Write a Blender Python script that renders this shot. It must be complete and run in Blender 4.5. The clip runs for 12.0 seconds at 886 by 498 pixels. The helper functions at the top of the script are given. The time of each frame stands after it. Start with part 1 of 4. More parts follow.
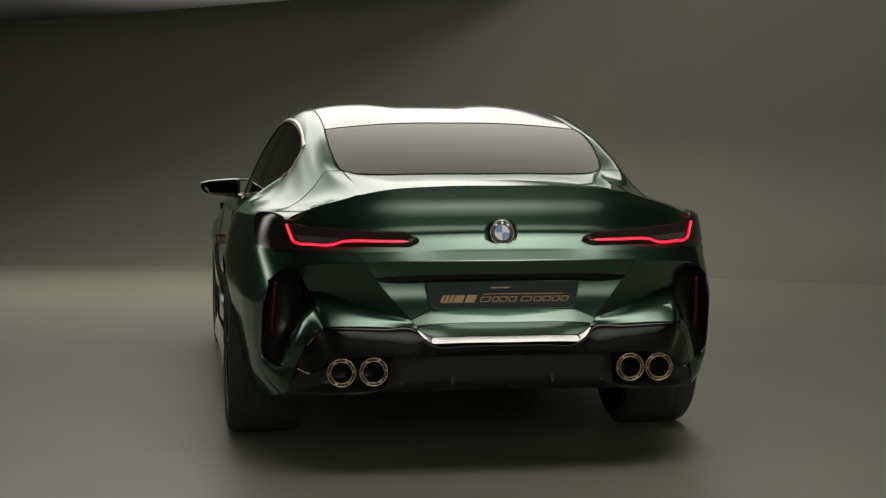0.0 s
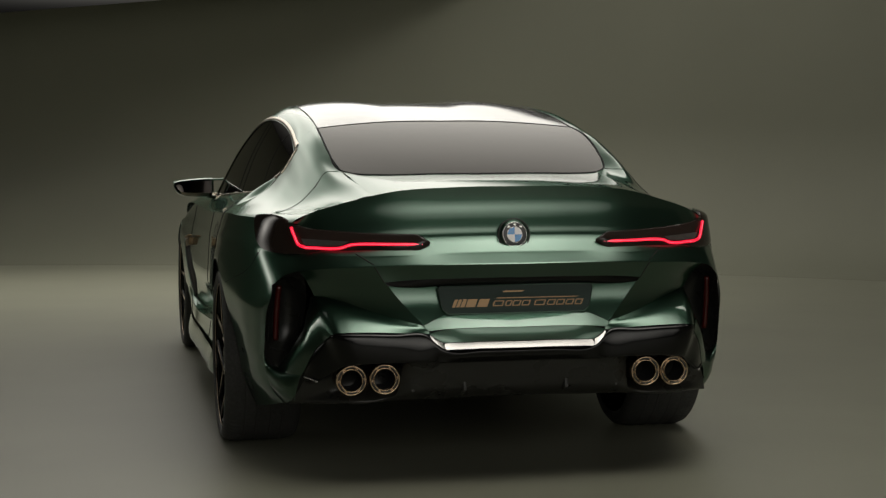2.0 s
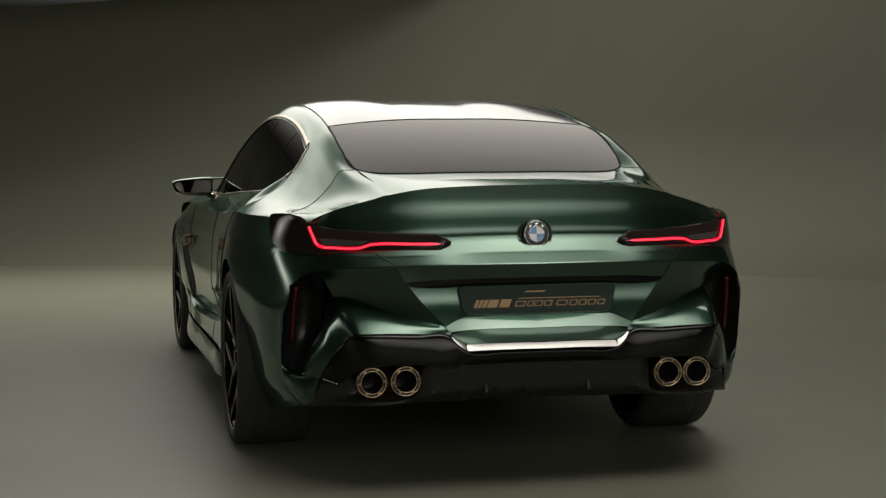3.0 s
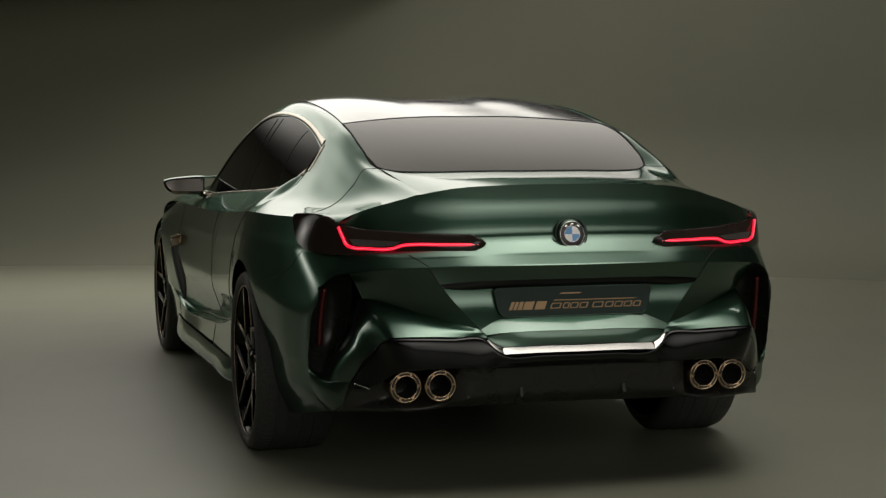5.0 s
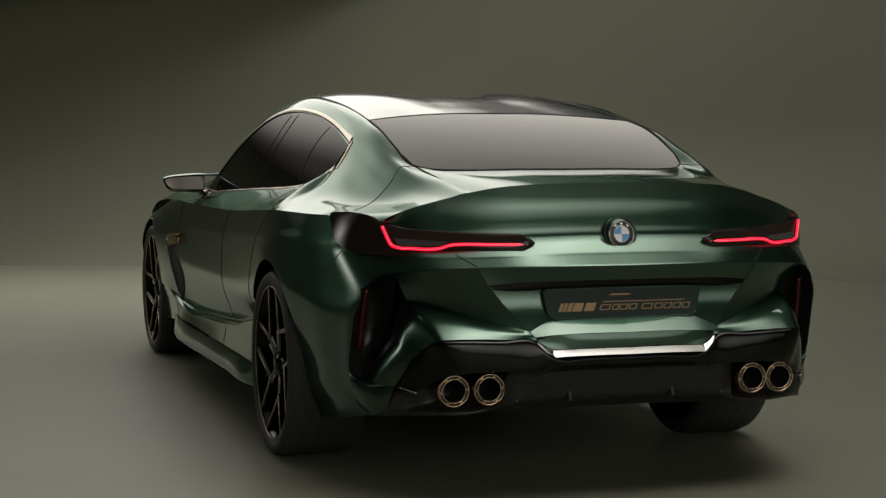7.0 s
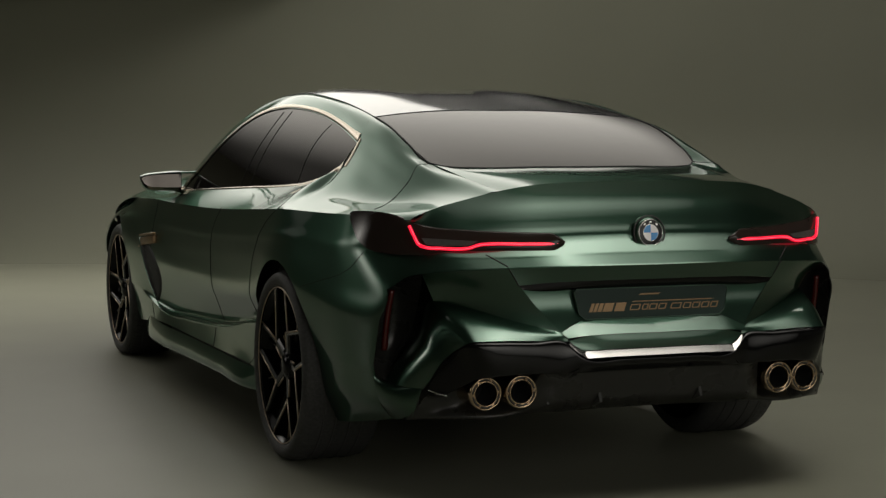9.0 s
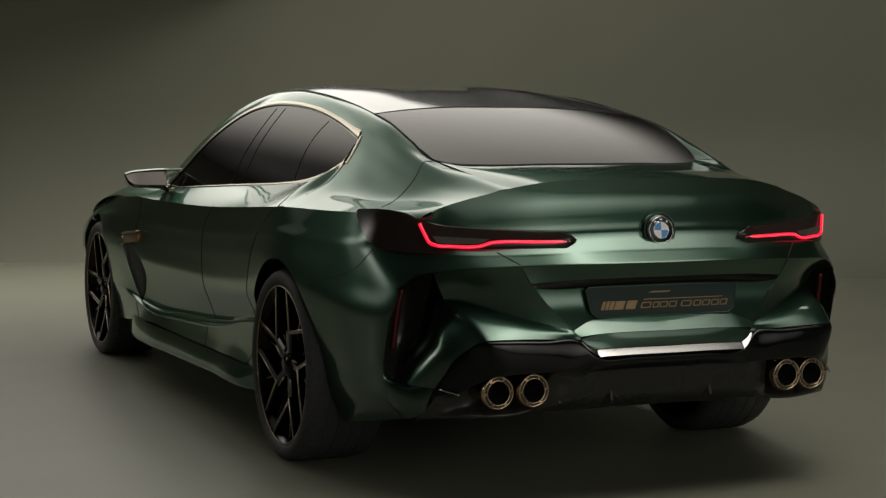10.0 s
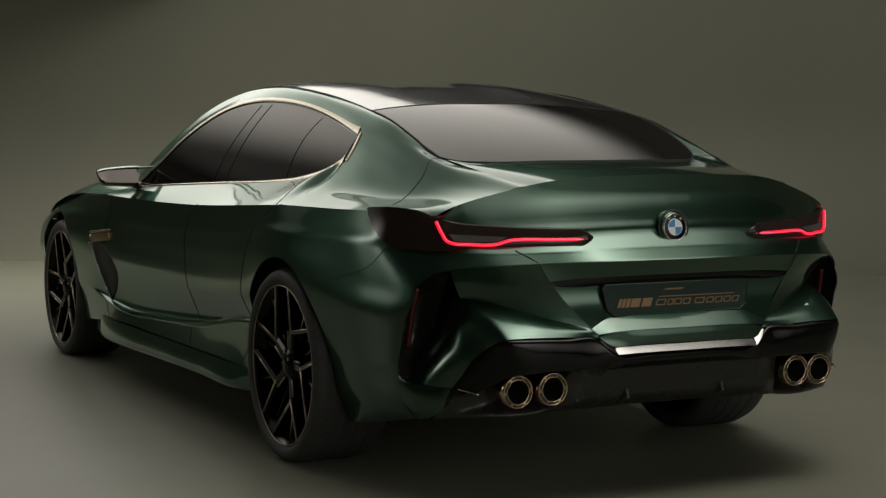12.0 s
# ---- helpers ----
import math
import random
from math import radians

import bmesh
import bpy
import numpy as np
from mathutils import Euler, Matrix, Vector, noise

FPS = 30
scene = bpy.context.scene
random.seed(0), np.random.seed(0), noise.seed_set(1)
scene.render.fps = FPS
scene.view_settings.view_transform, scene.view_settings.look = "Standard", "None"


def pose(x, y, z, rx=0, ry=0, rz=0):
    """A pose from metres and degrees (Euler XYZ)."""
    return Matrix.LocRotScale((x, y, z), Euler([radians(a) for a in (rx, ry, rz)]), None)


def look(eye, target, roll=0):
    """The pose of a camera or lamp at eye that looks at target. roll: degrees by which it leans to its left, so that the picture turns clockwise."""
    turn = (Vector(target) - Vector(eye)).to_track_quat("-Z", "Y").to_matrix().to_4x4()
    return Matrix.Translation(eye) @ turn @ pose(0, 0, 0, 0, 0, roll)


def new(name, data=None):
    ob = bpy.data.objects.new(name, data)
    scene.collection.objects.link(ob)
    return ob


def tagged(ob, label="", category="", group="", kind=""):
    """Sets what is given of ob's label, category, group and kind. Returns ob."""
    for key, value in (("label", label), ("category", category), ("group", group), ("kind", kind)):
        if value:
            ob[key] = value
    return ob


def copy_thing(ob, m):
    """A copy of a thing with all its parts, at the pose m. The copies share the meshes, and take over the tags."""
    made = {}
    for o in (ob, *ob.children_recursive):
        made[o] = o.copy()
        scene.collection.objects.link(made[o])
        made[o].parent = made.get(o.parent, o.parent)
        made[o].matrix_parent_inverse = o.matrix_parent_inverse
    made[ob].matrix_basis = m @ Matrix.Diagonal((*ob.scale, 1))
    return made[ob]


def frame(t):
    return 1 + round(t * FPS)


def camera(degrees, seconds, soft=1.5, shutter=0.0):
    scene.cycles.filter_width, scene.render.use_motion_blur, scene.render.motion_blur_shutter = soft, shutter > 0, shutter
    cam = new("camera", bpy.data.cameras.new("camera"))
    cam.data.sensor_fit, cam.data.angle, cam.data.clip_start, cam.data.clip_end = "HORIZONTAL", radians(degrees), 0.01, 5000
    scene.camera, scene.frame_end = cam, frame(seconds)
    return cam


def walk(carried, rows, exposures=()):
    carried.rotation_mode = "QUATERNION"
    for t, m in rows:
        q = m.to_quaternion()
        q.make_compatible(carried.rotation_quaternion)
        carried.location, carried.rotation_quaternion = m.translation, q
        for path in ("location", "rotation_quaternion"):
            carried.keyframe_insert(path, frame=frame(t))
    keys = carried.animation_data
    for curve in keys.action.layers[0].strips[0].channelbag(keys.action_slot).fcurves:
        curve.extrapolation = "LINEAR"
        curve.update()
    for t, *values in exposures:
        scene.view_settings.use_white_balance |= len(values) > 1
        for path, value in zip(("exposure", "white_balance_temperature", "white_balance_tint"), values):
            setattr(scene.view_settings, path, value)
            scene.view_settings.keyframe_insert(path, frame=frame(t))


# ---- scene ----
EXPOSURES = [(0, 0.0), (12, 0.0)]
cam = camera(27.864, 12.0, soft=1.35)
walk(cam, [
    (0, pose(-1.1973, -6.3690, 1.2387, 86.258, 0.001, -8.744)),
    (0.5, pose(-1.2600, -6.3115, 1.2410, 86.219, 0.175, -9.419)),
    (1, pose(-1.3349, -6.2432, 1.2452, 86.181, 0.184, -10.030)),
    (1.5, pose(-1.4204, -6.1901, 1.2514, 86.116, 0.159, -10.782)),
    (2, pose(-1.5080, -6.1165, 1.2607, 86.036, 0.227, -11.553)),
    (2.5, pose(-1.6026, -6.0444, 1.2562, 86.032, 0.209, -12.421)),
    (3, pose(-1.6867, -5.9794, 1.2552, 86.018, 0.240, -12.754)),
    (3.5, pose(-1.7657, -5.9204, 1.2624, 85.943, 0.280, -13.126)),
    (5.5, pose(-2.1149, -5.6591, 1.2509, 85.954, 0.055, -16.005)),
    (6, pose(-2.2072, -5.5830, 1.2506, 85.917, -0.002, -16.562)),
    (6.5, pose(-2.2871, -5.5218, 1.2443, 85.951, -0.109, -17.021)),
    (7, pose(-2.3777, -5.4542, 1.2432, 85.943, -0.142, -17.815)),
    (9, pose(-2.7638, -5.1862, 1.2455, 85.823, -0.168, -21.383)),
    (9.5, pose(-2.8612, -5.1182, 1.2431, 85.787, -0.207, -22.244)),
    (10, pose(-2.9532, -5.0537, 1.2447, 85.730, -0.189, -23.297)),
    (10.5, pose(-3.0356, -4.9920, 1.2507, 85.642, -0.105, -24.117)),
    (11, pose(-3.1436, -4.9335, 1.2432, 85.669, -0.223, -25.167)),
    (11.5, pose(-3.2210, -4.8838, 1.2420, 85.665, -0.234, -26.180)),
    (12, pose(-3.2871, -4.8361, 1.2492, 85.586, -0.140, -26.760)),
], EXPOSURES)

# ---------------------------------------------------------------- light
world = bpy.data.worlds.new("studio_dark")
world.use_nodes = True
world.node_tree.nodes["Background"].inputs[0].default_value = (0.9, 0.95, 0.85, 1)
world.node_tree.nodes["Background"].inputs[1].default_value = 0.014
scene.world = world


def softbox(name, m, sx, sy, watts, colour=(1.0, 0.960, 0.875)):
    data = bpy.data.lights.new(name, "AREA")
    data.shape, data.size, data.size_y = "RECTANGLE", sx, sy
    data.energy, data.color = watts, colour
    ob = new(name, data)
    ob.matrix_world = m
    return ob


# added fill lamp, out of view, brightens the floor right of the car
softbox("right_floor_fill", look((3.4, 2.6, 5.2), (3.9, 4.2, 0.0)), 2.4, 0.8, 18)
# unseen fill added under the silk to lift the far floor
floor_fill = softbox("floor_fill", pose(-0.9, 7.8, 4.15), 6.4, 2.2, 56)
floor_fill.data.spread = math.radians(95)
# ---------------------------------------------------------------- materials


def material(name, colour, rough, metal=0.0, coat=0.0, coat_rough=0.05, grain=0.0, grain_scale=40.0,
             bump=0.0, bump_scale=300.0, rough_var=0.0, emit=None, strength=0.0, transmission=0.0, ior=1.5):
    m = bpy.data.materials.new(name)
    m.use_nodes = True
    nt = m.node_tree
    b = nt.nodes["Principled BSDF"]
    b.inputs["Base Color"].default_value = (*colour, 1)
    b.inputs["Roughness"].default_value = rough
    b.inputs["Metallic"].default_value = metal
    b.inputs["Coat Weight"].default_value = coat
    b.inputs["Coat Roughness"].default_value = coat_rough
    b.inputs["Transmission Weight"].default_value = transmission
    b.inputs["IOR"].default_value = ior
    if emit:
        b.inputs["Emission Color"].default_value = (*emit, 1)
        b.inputs["Emission Strength"].default_value = strength
    if grain or bump or rough_var:
        tc = nt.nodes.new("ShaderNodeTexCoord")

        def noise_node(scale, detail):
            n = nt.nodes.new("ShaderNodeTexNoise")
            n.inputs["Scale"].default_value = scale
            n.inputs["Detail"].default_value = detail
            nt.links.new(tc.outputs["Object"], n.inputs["Vector"])
            return n
        if grain:
            n = noise_node(grain_scale, 6)
            r = nt.nodes.new("ShaderNodeValToRGB")
            r.color_ramp.elements[0].position, r.color_ramp.elements[1].position = 0.3, 0.7
            r.color_ramp.elements[0].color = (*[c * (1 - grain) for c in colour], 1)
            r.color_ramp.elements[1].color = (*[min(1, c * (1 + grain)) for c in colour], 1)
            nt.links.new(n.outputs[0], r.inputs[0])
            nt.links.new(r.outputs[0], b.inputs["Base Color"])
        if rough_var:
            n = noise_node(grain_scale * 0.21, 4)
            mr = nt.nodes.new("ShaderNodeMapRange")
            mr.inputs["To Min"].default_value = rough - rough_var
            mr.inputs["To Max"].default_value = rough + rough_var
            nt.links.new(n.outputs[0], mr.inputs[0])
            nt.links.new(mr.outputs[0], b.inputs["Roughness"])
        if bump:
            n = noise_node(bump_scale, 3)
            bp = nt.nodes.new("ShaderNodeBump")
            bp.inputs["Strength"].default_value = bump
            bp.inputs["Distance"].default_value = 0.002
            nt.links.new(n.outputs[0], bp.inputs["Height"])
            nt.links.new(bp.outputs[0], b.inputs["Normal"])
    return m


PAINT = material("green_metallic_paint", (0.050, 0.100, 0.070), 0.30, metal=0.93, coat=1.0, coat_rough=0.04,
                 grain=0.06, grain_scale=900)
PAINT.node_tree.nodes["Principled BSDF"].inputs["Specular Tint"].default_value = (0.5, 0.67, 0.57, 1)
PAINT.node_tree.nodes["Principled BSDF"].inputs["Coat IOR"].default_value = 1.52
BLACK = material("gloss_black_plastic", (0.004, 0.004, 0.004), 0.11, rough_var=0.05)
MATT = material("matt_black_plastic", (0.042, 0.042, 0.040), 0.6, bump=0.2, bump_scale=900)
CARBON = material("carbon_fibre_roof", (0.012, 0.012, 0.013), 0.22, coat=1.0, coat_rough=0.03, grain=0.1, grain_scale=300)
GLASS = material("tinted_glass", (0.02, 0.018, 0.016), 0.02, rough_var=0.01)
BLACK.node_tree.nodes["Principled BSDF"].inputs["Specular IOR Level"].default_value = 0.3
GLASS.node_tree.nodes["Principled BSDF"].inputs["Specular Tint"].default_value = (1.0, 0.92, 0.80, 1)
SPOKE = material("gloss_black_alloy", (0.004, 0.004, 0.004), 0.16, rough_var=0.04)
SPOKE.node_tree.nodes["Principled BSDF"].inputs["Specular IOR Level"].default_value = 0.18
DIFFUSER = material("black_diffuser_plastic", (0.020, 0.020, 0.018), 0.28, rough_var=0.06)
DIFFUSER.node_tree.nodes["Principled BSDF"].inputs["Specular IOR Level"].default_value = 0.4
MIRROR = material("smoked_mirror_glass", (0.11, 0.10, 0.092), 0.03, metal=1.0)
SATIN = material("satin_champagne_metal", (0.62, 0.55, 0.45), 0.24, metal=1.0, grain=0.08, grain_scale=200)
BRONZE = material("bronze_metal", (0.52, 0.41, 0.31), 0.3, metal=1.0, grain=0.15, grain_scale=150)
STEEL = material("brushed_steel", (0.7, 0.7, 0.68), 0.25, metal=1.0, grain=0.06, grain_scale=300)
RUBBER = material("tyre_rubber", (0.042, 0.042, 0.040), 0.65, bump=0.35, bump_scale=500, grain=0.3, grain_scale=90)
LAMP = material("smoked_lamp_lens", (0.024, 0.017, 0.014), 0.1, rough_var=0.02)
LAMP.node_tree.nodes["Principled BSDF"].inputs["Specular IOR Level"].default_value = 0.36
LED = material("red_led_strip", (0.6, 0.0, 0.02), 0.3, emit=(1.0, 0.012, 0.045), strength=1.1)
CORE = material("red_led_core", (0.6, 0.1, 0.1), 0.3, emit=(1.0, 0.11, 0.16), strength=1.4)
BLADE_METAL = material("satin_grey_metal", (0.28, 0.275, 0.265), 0.2, metal=1.0, grain=0.06, grain_scale=300)
RED = material("red_reflector", (0.055, 0.005, 0.004), 0.3, grain=0.2, grain_scale=300)
LETTER = material("bronze_lettering", (0.24, 0.16, 0.085), 0.4, metal=0.7)
BLUE = material("blue_enamel", (0.02, 0.22, 0.55), 0.25, coat=0.6)
WHITE = material("white_enamel", (0.8, 0.8, 0.8), 0.25, coat=0.6)
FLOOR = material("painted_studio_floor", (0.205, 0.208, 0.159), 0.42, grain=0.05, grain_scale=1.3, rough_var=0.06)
# same sweep as the floor, its colour set darker for the light's falloff
WALL = material("shaded_studio_wall", (0.180, 0.183, 0.138), 0.7, grain=0.04, grain_scale=0.7)
SEAM = material("dark_seam", (0.008, 0.008, 0.008), 0.7)
DARK = material("matt_dark", (0.10, 0.10, 0.092), 0.9)

# ---------------------------------------------------------------- mesh tools


def part(name, verts, faces, mat, parent, label="", normals=None, smooth=True):
    me = bpy.data.meshes.new(name)
    me.from_pydata([tuple(map(float, v)) for v in verts], [], faces)
    me.materials.append(mat)
    if smooth:
        me.polygons.foreach_set("use_smooth", [True] * len(me.polygons))
    me.update()
    if normals is not None:
        me.normals_split_custom_set_from_vertices([tuple(map(float, n)) for n in normals])
    ob = new(name, me)
    ob.parent = parent
    if label:
        tagged(ob, label)
    return ob


def bm_part(name, bm, mat, parent, label="", smooth=True):
    me = bpy.data.meshes.new(name)
    bmesh.ops.recalc_face_normals(bm, faces=bm.faces[:])
    bm.to_mesh(me)
    bm.free()
    me.materials.append(mat)
    if smooth:
        me.polygons.foreach_set("use_smooth", [True] * len(me.polygons))
        me.set_sharp_from_angle(angle=radians(35))
    ob = new(name, me)
    ob.parent = parent
    if label:
        tagged(ob, label)
    return ob


def hermite(P, k, u):
    """Smooth curve through the points P (first axis) at knots k, at the parameters u."""
    P = np.asarray(P, float)
    k = np.asarray(k, float)
    if len(P) == 2:
        w = ((u - k[0]) / (k[1] - k[0])).reshape((-1,) + (1,) * (P.ndim - 1))
        return P[0] * (1 - w) + P[1] * w
    sh = (-1,) + (1,) * (P.ndim - 1)
    h = np.diff(k).reshape(sh)
    d = np.diff(P, axis=0) / h
    m = np.empty_like(P)
    m[1:-1] = (d[:-1] * h[1:] + d[1:] * h[:-1]) / (h[1:] + h[:-1])
    m[0], m[-1] = 1.5 * d[0] - 0.5 * m[1], 1.5 * d[-1] - 0.5 * m[-2]
    i = np.clip(np.searchsorted(k, u, "right") - 1, 0, len(k) - 2)
    hh = (k[i + 1] - k[i])
    s = ((u - k[i]) / hh).reshape(sh)
    hh = hh.reshape(sh)
    return ((2 * s**3 - 3 * s**2 + 1) * P[i] + (s**3 - 2 * s**2 + s) * hh * m[i]
            + (3 * s**2 - 2 * s**3) * P[i + 1] + (s**3 - s**2) * hh * m[i + 1])


def knots(P, axis):
    P = np.moveaxis(np.asarray(P, float), axis, 0)
    d = np.linalg.norm(np.diff(P, axis=0), axis=-1)
    d = d.reshape(len(d), -1).mean(1)
    return np.r_[0, np.cumsum(np.maximum(d, 1e-4))]


def spread(k, step):
    """Parameters that hit every knot, about step apart between them."""
    out = [k[:1]]
    for a, b in zip(k[:-1], k[1:]):
        n = max(1, int(np.ceil((b - a) / step)))
        out.append(np.linspace(a, b, n + 1)[1:])
    return np.concatenate(out)


def surface(net, step=0.02, step_v=None):
    """Grid of points on the smooth surface through a net of control points (rows x columns)."""
    net = np.asarray(net, float)
    kv, ku = knots(net, 0), knots(net, 1)
    G = hermite(net, kv, spread(kv, step_v or step))
    G = np.moveaxis(hermite(np.moveaxis(G, 1, 0), ku, spread(ku, step)), 0, 1)
    return G


def line(pts, step=0.01):
    k = knots(np.asarray(pts, float), 0)
    return hermite(pts, k, spread(k, step))


def normals_of(G, out=(0, 2.4, 0.55)):
    du, dv = np.gradient(G, axis=1), np.gradient(G, axis=0)
    n = np.cross(du, dv)
    n /= np.linalg.norm(n, axis=-1, keepdims=True) + 1e-12
    if (n * (G - np.array(out))).sum() < 0:
        n = -n
    return n


def flip(v, s):
    v = np.array(v, float)
    v[..., 0] *= s
    return v


def sheet(name, G, mat, parent, s=1, label="", keep=None, N=None):
    """A body panel from a grid of points; s = -1 builds it on the other side. keep: which cells to build."""
    m, n = G.shape[:2]
    N = normals_of(G) if N is None else N
    V, NN = flip(G.reshape(-1, 3), s), flip(N.reshape(-1, 3), s)
    idx = np.arange(m * n).reshape(m, n)
    q = np.stack([idx[:-1, :-1], idx[:-1, 1:], idx[1:, 1:], idx[1:, :-1]], -1)
    q = q[keep] if keep is not None else q.reshape(-1, 4)
    if not len(q):
        return None
    a = V[q[:, 1]] - V[q[:, 0]] + V[q[:, 2]] - V[q[:, 3]]
    b = V[q[:, 3]] - V[q[:, 0]] + V[q[:, 2]] - V[q[:, 1]]
    wrong = (np.cross(a, b) * NN[q[:, 0]]).sum(1) < 0
    q[wrong] = q[wrong][:, ::-1]
    used, inv = np.unique(q, return_inverse=True)
    q = inv.reshape(q.shape)
    faces = [tuple(dict.fromkeys(map(int, f))) for f in q]
    return part(name, V[used], [f for f in faces if len(f) > 2], mat, parent, label, NN[used])


def tube(name, pts, r, mat, parent, s=1, label="", sides=8, closed=False):
    P = flip(pts, s)
    n = len(P)
    T = np.roll(P, -1, 0) - np.roll(P, 1, 0) if closed else np.gradient(P, axis=0)
    T /= np.linalg.norm(T, axis=1, keepdims=True) + 1e-9
    up = np.array((0.13, 0.21, 0.97))
    A = np.cross(T, up)
    A /= np.linalg.norm(A, axis=1, keepdims=True) + 1e-9
    B = np.cross(T, A)
    rr = np.broadcast_to(np.asarray(r, float), (n,))[:, None]
    V = np.concatenate([P + rr * (math.cos(2 * math.pi * j / sides) * A + math.sin(2 * math.pi * j / sides) * B)
                        for j in range(sides)])
    F = []
    for i in range(n if closed else n - 1):
        for j in range(sides):
            k, l = (j + 1) % sides, (i + 1) % n
            F.append((j * n + i, j * n + l, k * n + l, k * n + i))
    if not closed:
        F += [tuple(j * n for j in range(sides)), tuple(j * n + n - 1 for j in reversed(range(sides)))]
    return part(name, V, F, mat, parent, label)


def block(bm, size, m, bevel=0.0):
    g = bmesh.ops.create_cube(bm, size=1.0, matrix=m @ Matrix.Diagonal((*size, 1)))
    if bevel:
        es = {e for v in g["verts"] for e in v.link_edges}
        bmesh.ops.bevel(bm, geom=list(es), offset=bevel, segments=2, affect="EDGES", profile=0.5)


def revolve(profile, n=48, axis="x"):
    """Surface of revolution round the x axis: profile of (along, radius)."""
    V, F = [], []
    m = len(profile)
    for i in range(n):
        a = 2 * math.pi * i / n
        for x, r in profile:
            V.append((x, r * math.cos(a), r * math.sin(a)))
    for i in range(n):
        k = (i + 1) % n
        for j in range(m - 1):
            F.append((i * m + j, i * m + j + 1, k * m + j + 1, k * m + j))
    return V, F


# ---------------------------------------------------------------- studio
# where the floor begins to sweep up into the wall, once round the studio
PLAN = [(-9.5, 11.6), (-5.5, 11.2), (-2.4, 10.65), (0.2, 9.95), (3.4, 8.25), (5.1, 6.8), (6.1, 5.4), (7.0, 3.0), (7.4, 0.0), (7.4, -6.0),
        (5.5, -10.5), (0.0, -12.0), (-7.0, -11.0), (-10.8, -6.0), (-11.3, 0.0), (-11.2, 7.5)]


def studio():
    """Seamless studio: a floor that sweeps up into a free-standing curved wall, with an added dark box round and above
    it.
    """
    P = np.array([(x, y, 0.0) for x, y in PLAN])
    loop = line(np.concatenate([P[-3:], P, P[:4]]), .22)
    first = int(np.argmin(np.linalg.norm(loop - P[0], axis=1)))
    last = len(loop) - 1 - int(np.argmin(np.linalg.norm(loop[::-1] - P[0], axis=1)))
    loop = loop[first:last]
    d = np.roll(loop, -1, 0) - np.roll(loop, 1, 0)
    out = np.stack([d[:, 1], -d[:, 0], 0 * d[:, 0]], 1)
    out /= np.linalg.norm(out, axis=1, keepdims=True)
    if (out * loop).sum() < 0:
        out = -out
    prof = [(WALL_SWEEP * math.sin(a), WALL_SWEEP * (1 - math.cos(a))) for a in np.linspace(0, math.pi / 2, 20)]
    prof += [(WALL_SWEEP, WALL_TOP), (WALL_SWEEP + .06, WALL_TOP), (WALL_SWEEP + .06, 0.0)]
    n = len(loop)
    V = np.concatenate([loop + out * o + np.array((0, 0, z)) for o, z in prof])
    F = [(i * n + k, i * n + (k + 1) % n, (i + 1) * n + (k + 1) % n, (i + 1) * n + k) for i in range(len(prof) - 1) for k in range(n)]
    bm = bmesh.new()
    vs = [bm.verts.new(v) for v in V]
    for f in F:
        bm.faces.new([vs[i] for i in f])
    tagged(bm_part("wall_sweep", bm, WALL, None), "warm grey painted studio wall sweeping up from the floor, colour darkened for shade", "wall", kind="structure")
    bm = bmesh.new()
    bm.faces.new([bm.verts.new(v) for v in loop])
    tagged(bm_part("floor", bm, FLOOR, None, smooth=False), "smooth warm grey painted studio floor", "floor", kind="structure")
    bm = bmesh.new()
    block(bm, (28, 30, 0.1), pose(0, 0, 11.05))
    tagged(bm_part("ceiling", bm, DARK, None, smooth=False), "dark studio ceiling", "ceiling", kind="structure")
    # unseen dark walls, added so the car reflects black above the sweep
    for name, size, at in (("wall_north", (28, .1, 11), (0, 14.9, 5.5)), ("wall_south", (28, .1, 11), (0, -14.9, 5.5)),
                           ("wall_west", (.1, 29.7, 11), (-13.9, 0, 5.5)), ("wall_east", (.1, 29.7, 11), (13.9, 0, 5.5))):
        bm = bmesh.new()
        block(bm, size, pose(*at))
        tagged(bm_part(name, bm, DARK, None, smooth=False), "unseen dark wall added behind the painted sweep", "wall", kind="structure")


WALL_SWEEP, WALL_TOP = 1.3, 2.65
studio()


